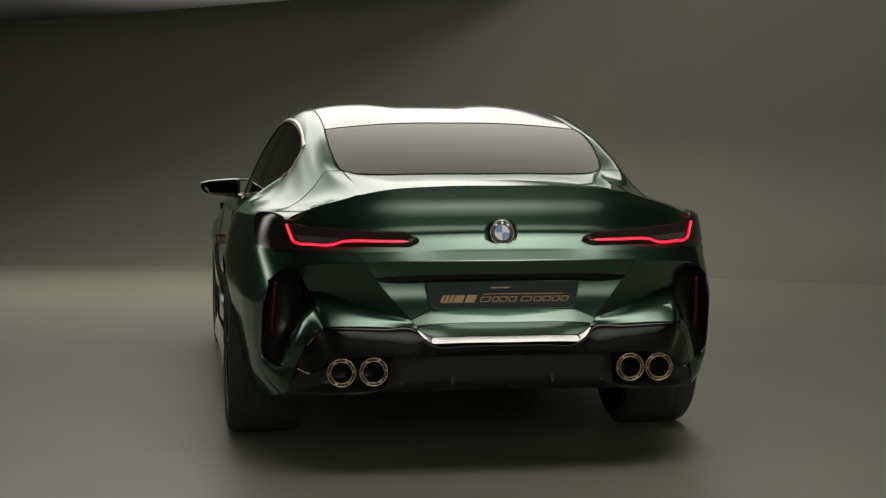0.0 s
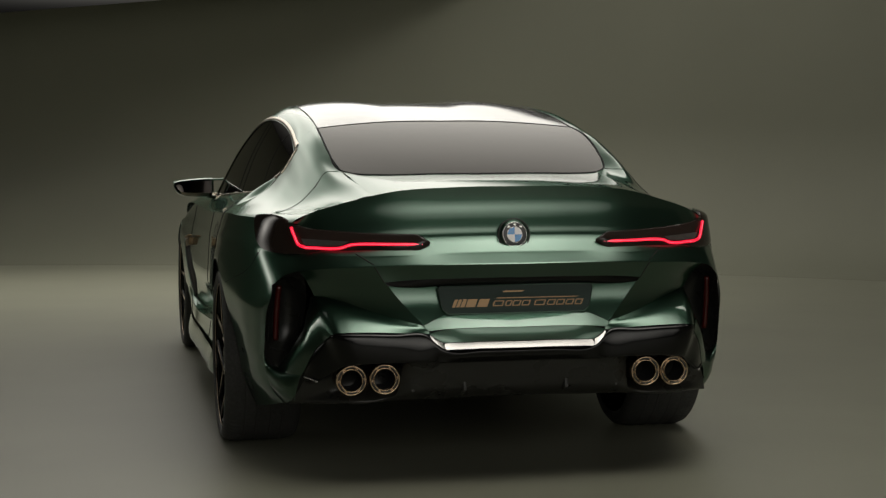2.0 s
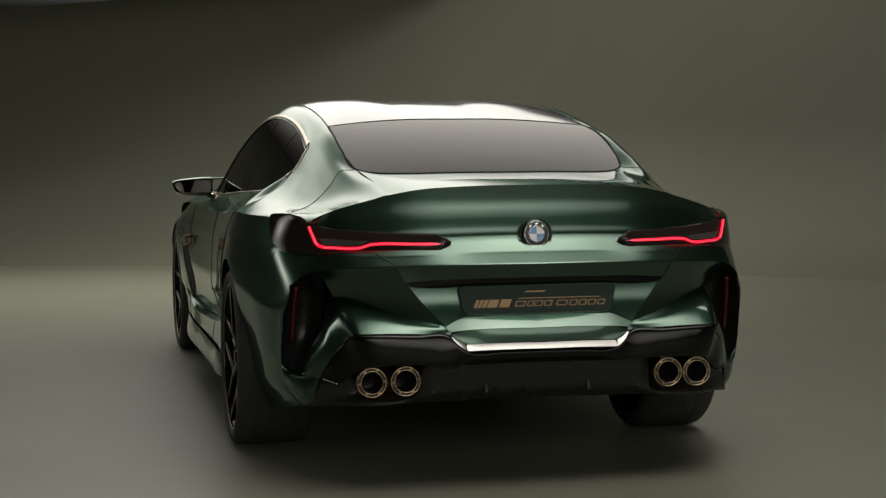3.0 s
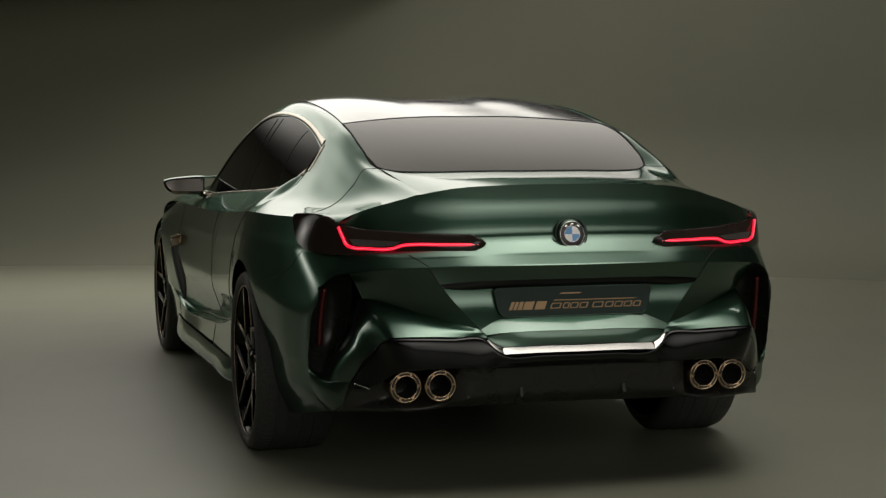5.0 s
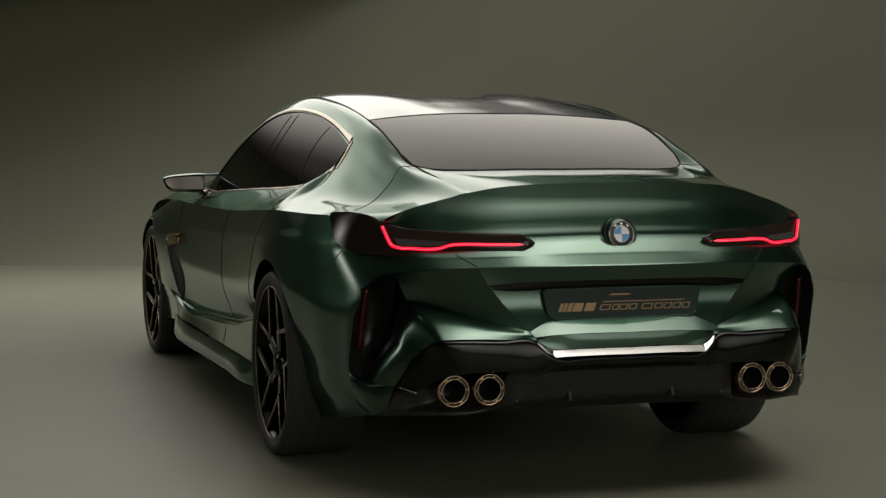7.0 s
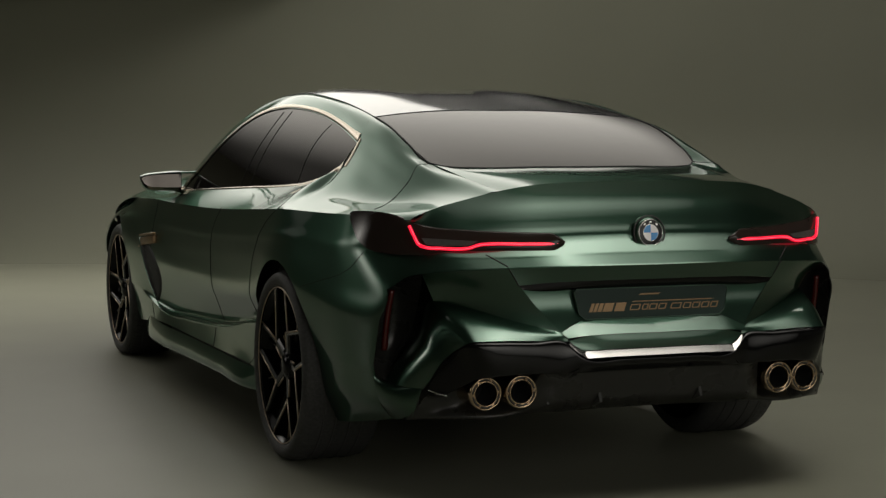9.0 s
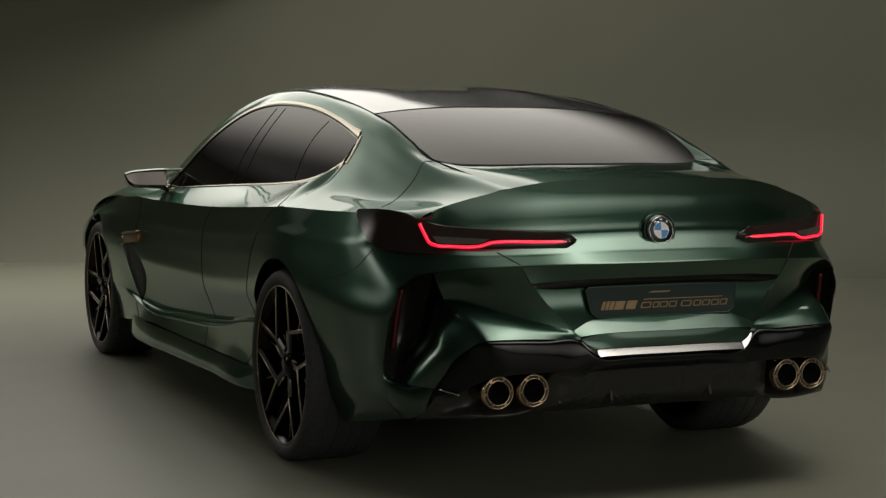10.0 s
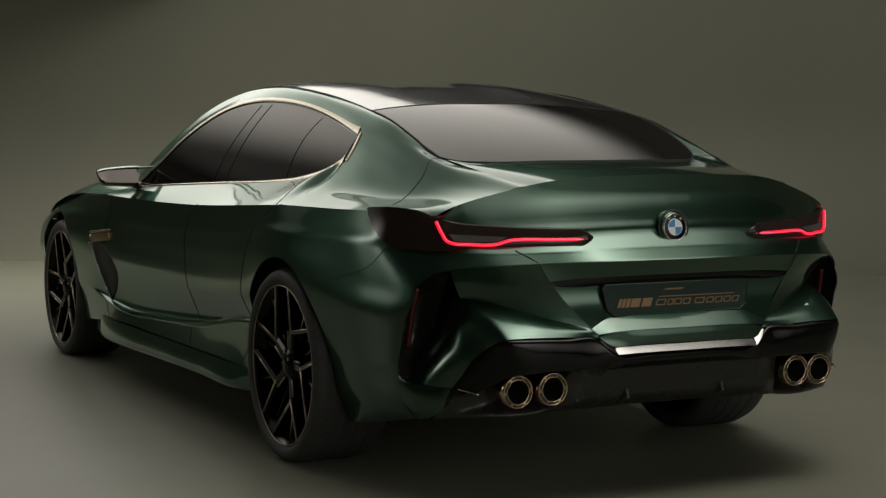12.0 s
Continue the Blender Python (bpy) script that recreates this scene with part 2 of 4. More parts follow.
def silk():
    """The large silk over the car: hot at its low far end, dimmer overhead and towards one side, with a black backing above it."""
    m = bpy.data.materials.new("lit_silk")
    m.use_nodes = True
    nt = m.node_tree
    nt.nodes.remove(nt.nodes["Principled BSDF"])
    em = nt.nodes.new("ShaderNodeEmission")
    tc = nt.nodes.new("ShaderNodeTexCoord")
    sep = nt.nodes.new("ShaderNodeSeparateXYZ")
    mr = nt.nodes.new("ShaderNodeMapRange")
    mr.interpolation_type = "SMOOTHSTEP"
    for k, v in zip(("From Min", "From Max", "To Min", "To Max"), (4.6, 9.9, 0.37, 1.75)):
        mr.inputs[k].default_value = v
    em.inputs[0].default_value = (1.0, 0.960, 0.875, 1)
    nt.links.new(tc.outputs["Object"], sep.inputs[0])
    nt.links.new(sep.outputs[1], mr.inputs[0])
    def fade(socket, lo, hi, least=0.0):
        f = nt.nodes.new("ShaderNodeMapRange")
        f.interpolation_type = "SMOOTHSTEP"
        f.inputs["From Min"].default_value, f.inputs["From Max"].default_value = lo, hi
        f.inputs["To Min"].default_value = least
        nt.links.new(socket, f.inputs[0])
        return f.outputs[0]

    def both(a, b, operation="MULTIPLY"):
        n = nt.nodes.new("ShaderNodeMath")
        n.operation = operation
        nt.links.new(a, n.inputs[0])
        if isinstance(b, float):
            n.inputs[1].default_value = b
        else:
            nt.links.new(b, n.inputs[1])
        return n.outputs[0]
    # glow dimmed by hand at low corner, far hem, borders and slant to shape reflections
    corner = both(both(sep.outputs[0], 0.35), both(sep.outputs[2], 0.9), "ADD")
    glow = both(mr.outputs[0], fade(corner, 1.25, 2.75, 0.05))
    glow = both(glow, fade(both(sep.outputs[1], -1.0), -10.40, -10.0, 0.02))
    glow = both(glow, fade(both(sep.outputs[0], -1.0), -5.5, -4.5))
    slant = both(both(sep.outputs[2], 1.0), both(sep.outputs[0], -0.65), "ADD")
    glow = both(glow, fade(slant, 1.68, 2.3))
    nt.links.new(glow, em.inputs[1])
    nt.links.new(em.outputs[0], nt.nodes["Material Output"].inputs[0])
    # stations along the silk: y, height at its low corner, x of both borders
    rows = [(3.0, 5.63, -6.0, 5.6), (5.6, 4.94, -6.0, 5.6), (9.08, 4.0, -5.8, 5.4), (10.35, 2.07, -5.4, 4.6)]
    V = [(x, y, z + 0.09 * (x + 4.42)) for y, z, xa, xb in rows for x in (xa, xb)]
    n = len(V)
    F = [(2 * k, 2 * k + 1, 2 * k + 3, 2 * k + 2) for k in range(len(rows) - 1)]
    box = new("overhead_softbox")
    tagged(box, "large white silk softbox hung over and before the car", "studio light")
    part("diffuser", V, F, m, box, "glowing white silk", smooth=False)
    back = [(x, y + 0.03, z + 0.03) for x, y, z in V] + [(x, y + 0.09, z + 0.09) for x, y, z in V]
    rim = [(0, 1), (1, 3), (3, 5), (5, 7), (7, 6), (6, 4), (4, 2), (2, 0)]
    part("backing", back, F + [tuple(n + i for i in f) for f in F] + [(a, b, n + b, n + a) for a, b in rim], DARK, box, "black backing", smooth=False)


silk()


def soft_panel(name, m, sx, sy, peak, label, colour=(1.0, 0.960, 0.875), hung=False, even=False):
    """A silk panel whose glow fades towards its border, with a black backing."""
    mat = bpy.data.materials.new(name)
    mat.use_nodes = True
    nt = mat.node_tree
    nt.nodes.remove(nt.nodes["Principled BSDF"])
    em = nt.nodes.new("ShaderNodeEmission")
    tc = nt.nodes.new("ShaderNodeTexCoord")
    mp = nt.nodes.new("ShaderNodeMapping")
    gr = nt.nodes.new("ShaderNodeTexGradient")
    gr.gradient_type = "QUADRATIC_SPHERE"
    mul = nt.nodes.new("ShaderNodeMath")
    mul.operation = "MULTIPLY"
    mul.inputs[1].default_value = peak
    mp.inputs["Scale"].default_value = (1.75 / sx, 1.75 / sy, 1)
    em.inputs[0].default_value = (*colour, 1)
    nt.links.new(tc.outputs["Object"], mp.inputs[0])
    nt.links.new(mp.outputs[0], gr.inputs[0])
    nt.links.new(gr.outputs["Fac"], mul.inputs[0])
    if even:
        gr.gradient_type = "SPHERICAL"
    nt.links.new(mul.outputs[0], em.inputs[1])
    nt.links.new(em.outputs[0], nt.nodes["Material Output"].inputs[0])
    box = new(name)
    box.matrix_world = m
    tagged(box, label, "studio light")
    q = [(-sx / 2, -sy / 2), (sx / 2, -sy / 2), (sx / 2, sy / 2), (-sx / 2, sy / 2)]
    part("diffuser", [(x, y, 0) for x, y in q], [(3, 2, 1, 0)], mat, box, "glowing white silk", smooth=False)
    V = [(x, y, h) for h in (0.03, 0.12) for x, y in q]
    part("backing", V, [(0, 1, 2, 3), (7, 6, 5, 4)] + [(k, k + 4, (k + 1) % 4 + 4, (k + 1) % 4) for k in range(4)], DARK, box, "black backing", smooth=False)
    if hung:
        for x in (-sx * .4, sx * .4):
            up = m.to_3x3().transposed() @ Vector((0, 0, 1))
            tube("hanger", np.array([(x, 0, .1), tuple(Vector((x, 0, .1)) + up * (10.9 - m.translation.z))]), .008, DARK, box, 1, "thin black hanger", sides=6)


soft_panel("tail_softbox", pose(0.85, -0.80, 4.6), 6.4, 3.8, 7.8, "wide white silk panel hung over the tail of the car", hung=True)
# unseen fill panel, added to lift the tail and the shade behind it
soft_panel("rear_fill", look((0.8, -9.7, 3.0), (0.2, 0, 1.6)), 13.0, 5.6, 2.8, "very large dim fill panel added unseen behind the camera", hung=True, even=True)
soft_panel("side_softbox", look((-6.0, 4.7, 2.1), (-0.9, 0.5, 0.8)), 3.0, 2.1, 4.6, "white silk panel beside the car")

# ---------------------------------------------------------------- car
car = new("car")
car.location = (0, 0, -0.017)
tagged(car, "dark green metallic four-door coupe with lit red tail lights", "car")

HUB_R, HUB_F, HUB_Z, ARCH, ARCH_BACK = 1.055, 4.18, 0.363, 0.386, 0.36

# Outer skin: rows from the shoulder line down to the sill, stations from the rear centre round the corner to the nose.
SKIN = [
    [(0, .05, 1.061), (.22, .057, 1.059), (.42, .085, 1.045), (.58, .142, 1.007), (.70, .187, .969), (.764, .212, .934),
     (.83, .36, .937), (.867, .5, .94), (.90, .7, .937), (.92, .9, .935), (.927, 1.08, .932), (.915, 1.49, .912),
     (.90, 2.0, .887), (.893, 2.6, .87), (.895, 3.1, .867), (.90, 3.6, .87), (.90, 4.08, .84), (.875, 4.52, .76),
     (.81, 4.83, .68), (.62, 5.0, .64), (.33, 5.07, .63), (0, 5.09, .63)],
    [(0, .057, .985), (.22, .064, .984), (.42, .088, .976), (.58, .138, .957), (.70, .188, .94), (.772, .232, .912),
     (.842, .36, .907), (.88, .5, .907), (.913, .7, .904), (.935, .9, .902), (.943, 1.08, .897), (.928, 1.49, .876),
     (.911, 2.0, .85), (.904, 2.6, .833), (.907, 3.1, .83), (.916, 3.6, .83), (.924, 4.08, .805), (.905, 4.52, .73),
     (.83, 4.84, .65), (.64, 5.02, .61), (.34, 5.09, .60), (0, 5.11, .60)],
    [(0, .050, .92), (.22, .057, .919), (.42, .082, .914), (.58, .134, .908), (.70, .186, .90), (.778, .244, .885),
     (.848, .36, .88), (.89, .5, .88), (.924, .7, .876), (.948, .9, .872), (.957, 1.08, .868), (.935, 1.49, .846),
     (.914, 2.0, .82), (.908, 2.6, .80), (.911, 3.1, .795), (.924, 3.6, .795), (.937, 4.08, .775), (.922, 4.52, .70),
     (.84, 4.85, .62), (.65, 5.03, .58), (.34, 5.10, .57), (0, 5.12, .57)],
    [(0, .030, .848), (.22, .037, .846), (.42, .062, .839), (.58, .114, .832), (.70, .168, .828), (.784, .242, .824),
     (.853, .36, .832), (.897, .5, .83), (.930, .7, .826), (.954, .9, .823), (.960, 1.08, .82), (.939, 1.49, .793),
     (.917, 2.0, .765), (.91, 2.6, .745), (.914, 3.1, .74), (.931, 3.6, .745), (.946, 4.08, .735), (.93, 4.52, .66),
     (.845, 4.86, .58), (.65, 5.04, .54), (.34, 5.11, .53), (0, 5.13, .53)],
    [(0, -.07, .793), (.22, -.058, .793), (.42, -.012, .788), (.58, .045, .781), (.70, .11, .772), (.785, .172, .755),
     (.838, .225, .712), (.893, .42, .715), (.937, .66, .73), (.967, .88, .74), (.974, 1.08, .745), (.945, 1.49, .715),
     (.915, 2.0, .68), (.907, 2.6, .665), (.913, 3.1, .66), (.936, 3.6, .67), (.952, 4.08, .68), (.93, 4.52, .60),
     (.845, 4.86, .53), (.65, 5.04, .50), (.34, 5.11, .49), (0, 5.13, .49)],
    [(0, -.07, .66), (.22, -.06, .66), (.42, -.012, .66), (.58, .05, .66), (.70, .12, .65), (.80, .19, .63),
     (.857, .25, .60), (.908, .43, .60), (.942, .66, .60), (.964, .85, .60), (.970, 1.08, .60), (.938, 1.49, .57),
     (.900, 2.0, .54), (.893, 2.6, .535), (.90, 3.1, .535), (.927, 3.6, .55), (.946, 4.08, .56), (.92, 4.52, .51),
     (.835, 4.86, .45), (.65, 5.04, .43), (.34, 5.11, .42), (0, 5.13, .42)],
    [(0, -.07, .52), (.22, -.06, .52), (.42, -.012, .52), (.58, .06, .51), (.70, .13, .50), (.81, .20, .48),
     (.862, .287, .46), (.90, .45, .45), (.918, .66, .45), (.935, .83, .45), (.94, 1.08, .45), (.922, 1.49, .425),
     (.898, 2.0, .425), (.896, 2.6, .42), (.904, 3.1, .42), (.92, 3.6, .42), (.925, 4.08, .42), (.90, 4.52, .40),
     (.82, 4.85, .36), (.64, 5.03, .34), (.33, 5.1, .33), (0, 5.12, .33)],
    [(0, -.05, .42), (.22, -.04, .42), (.42, .0, .42), (.58, .08, .41), (.70, .15, .39), (.80, .22, .37),
     (.84, .30, .345), (.878, .46, .335), (.897, .66, .33), (.91, .82, .33), (.92, 1.08, .345), (.928, 1.49, .358),
     (.918, 2.0, .36), (.920, 2.6, .362), (.924, 3.1, .36), (.92, 3.6, .34), (.90, 4.08, .33), (.88, 4.52, .29),
     (.80, 4.83, .25), (.62, 5.0, .23), (.32, 5.07, .22), (0, 5.09, .22)],
    [(0, -.02, .30), (.22, -.01, .30), (.42, .03, .30), (.58, .12, .29), (.70, .2, .28), (.76, .22, .29),
     (.79, .30, .275), (.82, .46, .245), (.848, .69, .21), (.87, .85, .21), (.90, 1.08, .25), (.933, 1.49, .30),
     (.930, 2.0, .30), (.932, 2.6, .30), (.936, 3.1, .30), (.92, 3.6, .26), (.88, 4.08, .22), (.85, 4.52, .18),
     (.77, 4.8, .16), (.6, 4.96, .15), (.3, 5.03, .15), (0, 5.05, .15)],
]


# the doors are widest low down and lean in above
for row, dx in ((4, .010), (5, .026), (6, .027), (7, .008)):
    for k, w in ((11, .5), (12, 1), (13, 1), (14, 1), (15, .5)):
        x, y, z = SKIN[row][k]
        SKIN[row][k] = (x + dx * w, y, z)
for row, dx in ((0, .028), (1, .022), (2, .016), (3, .010)):
    for k, w in ((15, .4), (16, 1), (17, 1)):
        x, y, z = SKIN[row][k]
        SKIN[row][k] = (x - dx * w, y, z)
# a valley low on the doors, under which they lean out again
for k, at, low in ((11, .482, .372), (12, .412, .352), (13, .374, .335), (14, .356, .326)):
    SKIN[6][k] = (SKIN[6][k][0] - (.026 if k == 11 else .046), SKIN[6][k][1], at)
    SKIN[7][k] = (SKIN[8][k][0] - .008, SKIN[7][k][1], low)
# a tight bend above the ledge under the lamps
BEND = [(0, .0345, .857), (.22, .0415, .855), (.42, .0665, .848), (.58, .1185, .841), (.70, .1725, .837), (.781, .244, .836)]
BEND += [tuple(0.22 * a + 0.78 * b for a, b in zip(p, q)) for p, q in zip(SKIN[2][6:], SKIN[3][6:])]
for k in range(7, 17):
    (x, _, _), (_, y1, z1), (_, y2, z2) = SKIN[0][k], SKIN[1][k], SKIN[2][k]
    SKIN[1][k] = (x + .32 * (SKIN[3][k][0] - x), y1, z1)
    SKIN[2][k] = (x + .58 * (SKIN[3][k][0] - x), y2, z2)
for k, w in enumerate((1, 1, 1, .8, .5, .15)):
    x, y, z = BEND[k]
    BEND[k] = (x, y - .022 * w, z + .010 * w)
    x, y, z = SKIN[3][k]
    SKIN[3][k] = (x, y - .046 * w, z - .011 * w)
    for row, dy in ((1, .004), (2, .014)):
        x, y, z = SKIN[row][k]
        SKIN[row][k] = (x, y - dy * w, z)
SKIN.insert(3, BEND)
SKIN.insert(5, [tuple(0.84 * a + 0.16 * b for a, b in zip(p, q)) for p, q in zip(SKIN[4], SKIN[5])])


SKIN.insert(8, [tuple(0.87 * a + 0.13 * b for a, b in zip(p, q)) for p, q in zip(SKIN[7], SKIN[8])])
SKIN.insert(10, [tuple(0.86 * a + 0.14 * b for a, b in zip(p, q)) for p, q in zip(SKIN[9], SKIN[10])])
# a sharp lip closes the valley below
for k in range(11, 15):
    SKIN[10][k] = (SKIN[11][k][0] - .006, SKIN[9][k][1], SKIN[9][k][2] - .009)
SKIN.insert(9, [tuple(0.15 * a + 0.85 * b for a, b in zip(p, q)) for p, q in zip(SKIN[8], SKIN[9])])
SKIN.insert(12, [tuple(0.82 * a + 0.18 * b for a, b in zip(p, q)) for p, q in zip(SKIN[11], SKIN[12])])


def skin_grid():
    net = np.array(SKIN)
    kv, ku = knots(net[:, 6:], 0), knots(net, 1)
    us, vs = spread(ku, 0.018), spread(kv, 0.011)
    G = hermite(net, kv, vs)
    G = np.moveaxis(hermite(np.moveaxis(G, 1, 0), ku, us), 0, 1)
    # the tail ends in a sharp edge, the flanks roll on over it
    low = vs <= kv[6] + 1e-9
    tail = hermite(net[:7], kv[:7], vs[low])
    tail = np.moveaxis(hermite(np.moveaxis(tail, 1, 0), ku, us), 0, 1)
    w = np.clip((ku[6] - us) / (ku[6] - ku[4]), 0, 1).reshape(1, -1, 1)
    G[low] = G[low] * (1 - w) + tail * w
    return G, us, vs, ku, kv


G, US, VS, KU, KV = skin_grid()
N = normals_of(G)
CUT = np.zeros(G.shape[:2], bool)
KU_CORNER = np.where((US > KU[4]) & (US < KU[9]))[0]
for hub in (HUB_R, HUB_F):
    dy, dz = G[..., 1] - hub, G[..., 2] - HUB_Z
    # the opening is round above the hub and runs straight down below it
    half = np.where(dy < 0, ARCH_BACK, ARCH)
    r = np.hypot(dy / half, np.maximum(dz, 0) / ARCH)
    inside = (r < 1) & (G[..., 0] > 0.6)
    CUT |= inside
    f = 1 / np.maximum(r, 1e-6)
    low = dz <= 0
    newy = np.where(low, hub + np.sign(dy) * half, hub + dy * f)
    newz = np.where(low, G[..., 2], HUB_Z + dz * f)
    # cells wholly inside are dropped below; the border vertices snap to the opening's edge
    border = np.zeros_like(inside)
    out = ~inside
    for di in (-1, 0, 1):
        for dj in (-1, 0, 1):
            border |= np.roll(np.roll(out, di, 0), dj, 1)
    border &= inside
    G[..., 1] = np.where(border, newy, G[..., 1])
    G[..., 2] = np.where(border, newz, G[..., 2])
cell_in = CUT[:-1, :-1] & CUT[:-1, 1:] & CUT[1:, :-1] & CUT[1:, 1:]
UC, VC = np.meshgrid((US[:-1] + US[1:]) / 2, (VS[:-1] + VS[1:]) / 2)
YC = (G[:-1, :-1, 1] + G[1:, 1:, 1]) / 2
XC = (G[:-1, :-1, 0] + G[1:, 1:, 0]) / 2
ZC = (G[:-1, :-1, 2] + G[1:, 1:, 2]) / 2
rear = UC < KU[6]
ok = ~cell_in & ~(rear & (VC > KV[6]))

for s, side in ((-1, "left"), (1, "right")):
    lid = ok & rear & (XC < 0.56)
    sheet("boot_lid", G, PAINT, car, s, "green boot lid with a sharp spoiler edge", lid, N)
    bump = ok & ((rear & ~lid) | (~rear & (YC < 0.85) & (ZC < 0.72)))
    sheet("rear_bumper_side", G, PAINT, car, s, "green bumper corner", bump, N)
    quarter = ok & ~rear & ~bump & (YC < 1.42)
    sheet("rear_wing", G, PAINT, car, s, "green rear wing with wheel arch", quarter, N)
    sheet("rear_door", G, PAINT, car, s, "green rear door", ok & ~rear & (YC >= 1.42) & (YC < 2.26), N)
    sheet("front_door", G, PAINT, car, s, "green front door", ok & ~rear & (YC >= 2.26) & (YC < 3.33), N)
    sheet("front_wing", G, PAINT, car, s, "green front wing", ok & ~rear & (YC >= 3.33) & (YC < 4.7), N)
    sheet("front_bumper", G, PAINT, car, s, "green front bumper", ok & ~rear & (YC >= 4.7), N)

# Shoulder and pillar between the rear window, the side windows and the shoulder line.
PILLAR = [
    [(.54, 1.20, 1.267), (.605, 1.12, 1.233), (.652, 1.075, 1.172), (.705, 1.07, 1.090), (.77, 1.07, 1.018), (.85, 1.075, .974), (.927, 1.08, .932)],
    [(.549, 1.0, 1.23), (.603, .97, 1.203), (.655, .95, 1.137), (.71, .93, 1.060), (.775, .92, .998), (.85, .91, .967), (.92, .9, .935)],
    [(.545, .82, 1.17), (.60, .80, 1.156), (.655, .78, 1.090), (.71, .76, 1.020), (.77, .74, .982), (.835, .72, .962), (.90, .70, .937)],
    [(.52, .66, 1.105), (.585, .64, 1.110), (.645, .61, 1.048), (.70, .585, .992), (.755, .56, .967), (.81, .53, .955), (.867, .5, .94)],
    [(.50, .35, 1.059), (.56, .375, 1.047), (.62, .41, 1.016), (.68, .41, .982), (.735, .40, .964), (.785, .38, .952), (.83, .36, .937)],
    [(.49, .107, 1.030), (.55, .130, 1.015), (.61, .154, .998), (.67, .176, .979), (.71, .190, .965), (.745, .202, .949), (.764, .212, .934)],
]
DECK = [
    [(0, .49, 1.094), (.2, .50, 1.094), (.38, .54, 1.091), (.47, .595, 1.093), (.52, .66, 1.105)],
    [(0, .39, 1.089), (.2, .40, 1.088), (.365, .435, 1.083), (.45, .48, 1.083), (.51, .535, 1.086)],
    [(0, .22, 1.078), (.2, .23, 1.076), (.35, .255, 1.070), (.435, .30, 1.065), (.50, .35, 1.059)],
    [(0, .05, 1.061), (.2, .056, 1.0595), (.34, .070, 1.0525), (.42, .085, 1.045), (.49, .107, 1.030)],
]
BELT = [
    [(.652, 1.075, 1.172), (.68, 1.08, 1.125), (.705, 1.1, 1.085), (.717, 1.2, 1.055), (.73, 1.4, 1.02), (.745, 1.65, .998), (.77, 2.14, .974), (.8, 2.79, .94), (.8, 3.14, .92), (.78, 3.45, .9)],
    [(.77, 1.07, 1.018), (.775, 1.1, 1.012), (.78, 1.15, 1.0329), (.79, 1.25, 1.009), (.8, 1.42, .9816), (.81, 1.68, .9609), (.825, 2.14, .9364), (.84, 2.79, .9112), (.84, 3.14, .8998), (.83, 3.45, .8889)],
    [(.85, 1.075, .974), (.852, 1.11, .973), (.854, 1.18, .9795), (.857, 1.3, .965), (.86, 1.45, .947), (.865, 1.7, .9279), (.868, 2.14, .9055), (.872, 2.79, .8866), (.873, 3.14, .8815), (.87, 3.45, .8784)],
    [(.927, 1.08, .932), (.926, 1.12, .932), (.924, 1.2, .927), (.921, 1.32, .921), (.9155, 1.47, .913), (.908, 1.72, .9), (.8985, 2.14, .8815), (.893, 2.79, .8685), (.8955, 3.14, .867), (.898, 3.45, .869)],
]
# Cant rail between roof joint and side-window top, from the tip of the side window to the windscreen foot
RAIL = [
    [(.54, 1.20, 1.267), (.535, 1.4, 1.300), (.53, 1.75, 1.343), (.53, 2.1, 1.366), (.54, 2.45, 1.352), (.57, 2.8, 1.285), (.62, 3.15, 1.155), (.68, 3.5, .985)],
    [(.605, 1.12, 1.233), (.59, 1.36, 1.286), (.58, 1.7, 1.335), (.585, 2.1, 1.352), (.60, 2.45, 1.318), (.645, 2.8, 1.225), (.71, 3.12, 1.075), (.755, 3.42, .935)],
    [(.652, 1.075, 1.172), (.633, 1.34, 1.232), (.632, 1.68, 1.287), (.65, 2.08, 1.303), (.675, 2.43, 1.262), (.725, 2.77, 1.150), (.775, 3.05, 1.01), (.80, 3.28, .915)],
]
ROOF = [
    [(0, 1.30, 1.295), (.08, 1.296, 1.294), (.15, 1.296, 1.294), (.21, 1.295, 1.294), (.26, 1.286, 1.2915), (.32, 1.275, 1.289), (.44, 1.243, 1.279), (.54, 1.20, 1.267)],
    [(0, 1.5, 1.326), (.08, 1.5, 1.326), (.15, 1.5, 1.326), (.21, 1.5, 1.3265), (.26, 1.498, 1.327), (.32, 1.48, 1.325), (.44, 1.44, 1.314), (.535, 1.4, 1.300)],
    [(0, 1.8, 1.3695), (.08, 1.8, 1.3695), (.15, 1.8, 1.3692), (.21, 1.8, 1.3698), (.26, 1.8, 1.3695), (.32, 1.79, 1.370), (.44, 1.77, 1.360), (.53, 1.75, 1.343)],
    [(0, 2.15, 1.3905), (.08, 2.15, 1.3905), (.15, 2.15, 1.390), (.21, 2.15, 1.391), (.26, 2.15, 1.392), (.32, 2.14, 1.392), (.44, 2.12, 1.383), (.53, 2.1, 1.366)],
    [(0, 2.55, 1.385), (.08, 2.55, 1.385), (.15, 2.55, 1.3845), (.21, 2.55, 1.3852), (.26, 2.55, 1.3856), (.32, 2.53, 1.385), (.44, 2.5, 1.373), (.54, 2.45, 1.352)],
    [(0, 2.95, 1.325), (.08, 2.94, 1.325), (.15, 2.94, 1.325), (.21, 2.94, 1.326), (.26, 2.927, 1.3235), (.32, 2.91, 1.320), (.44, 2.87, 1.308), (.57, 2.8, 1.285)],
]
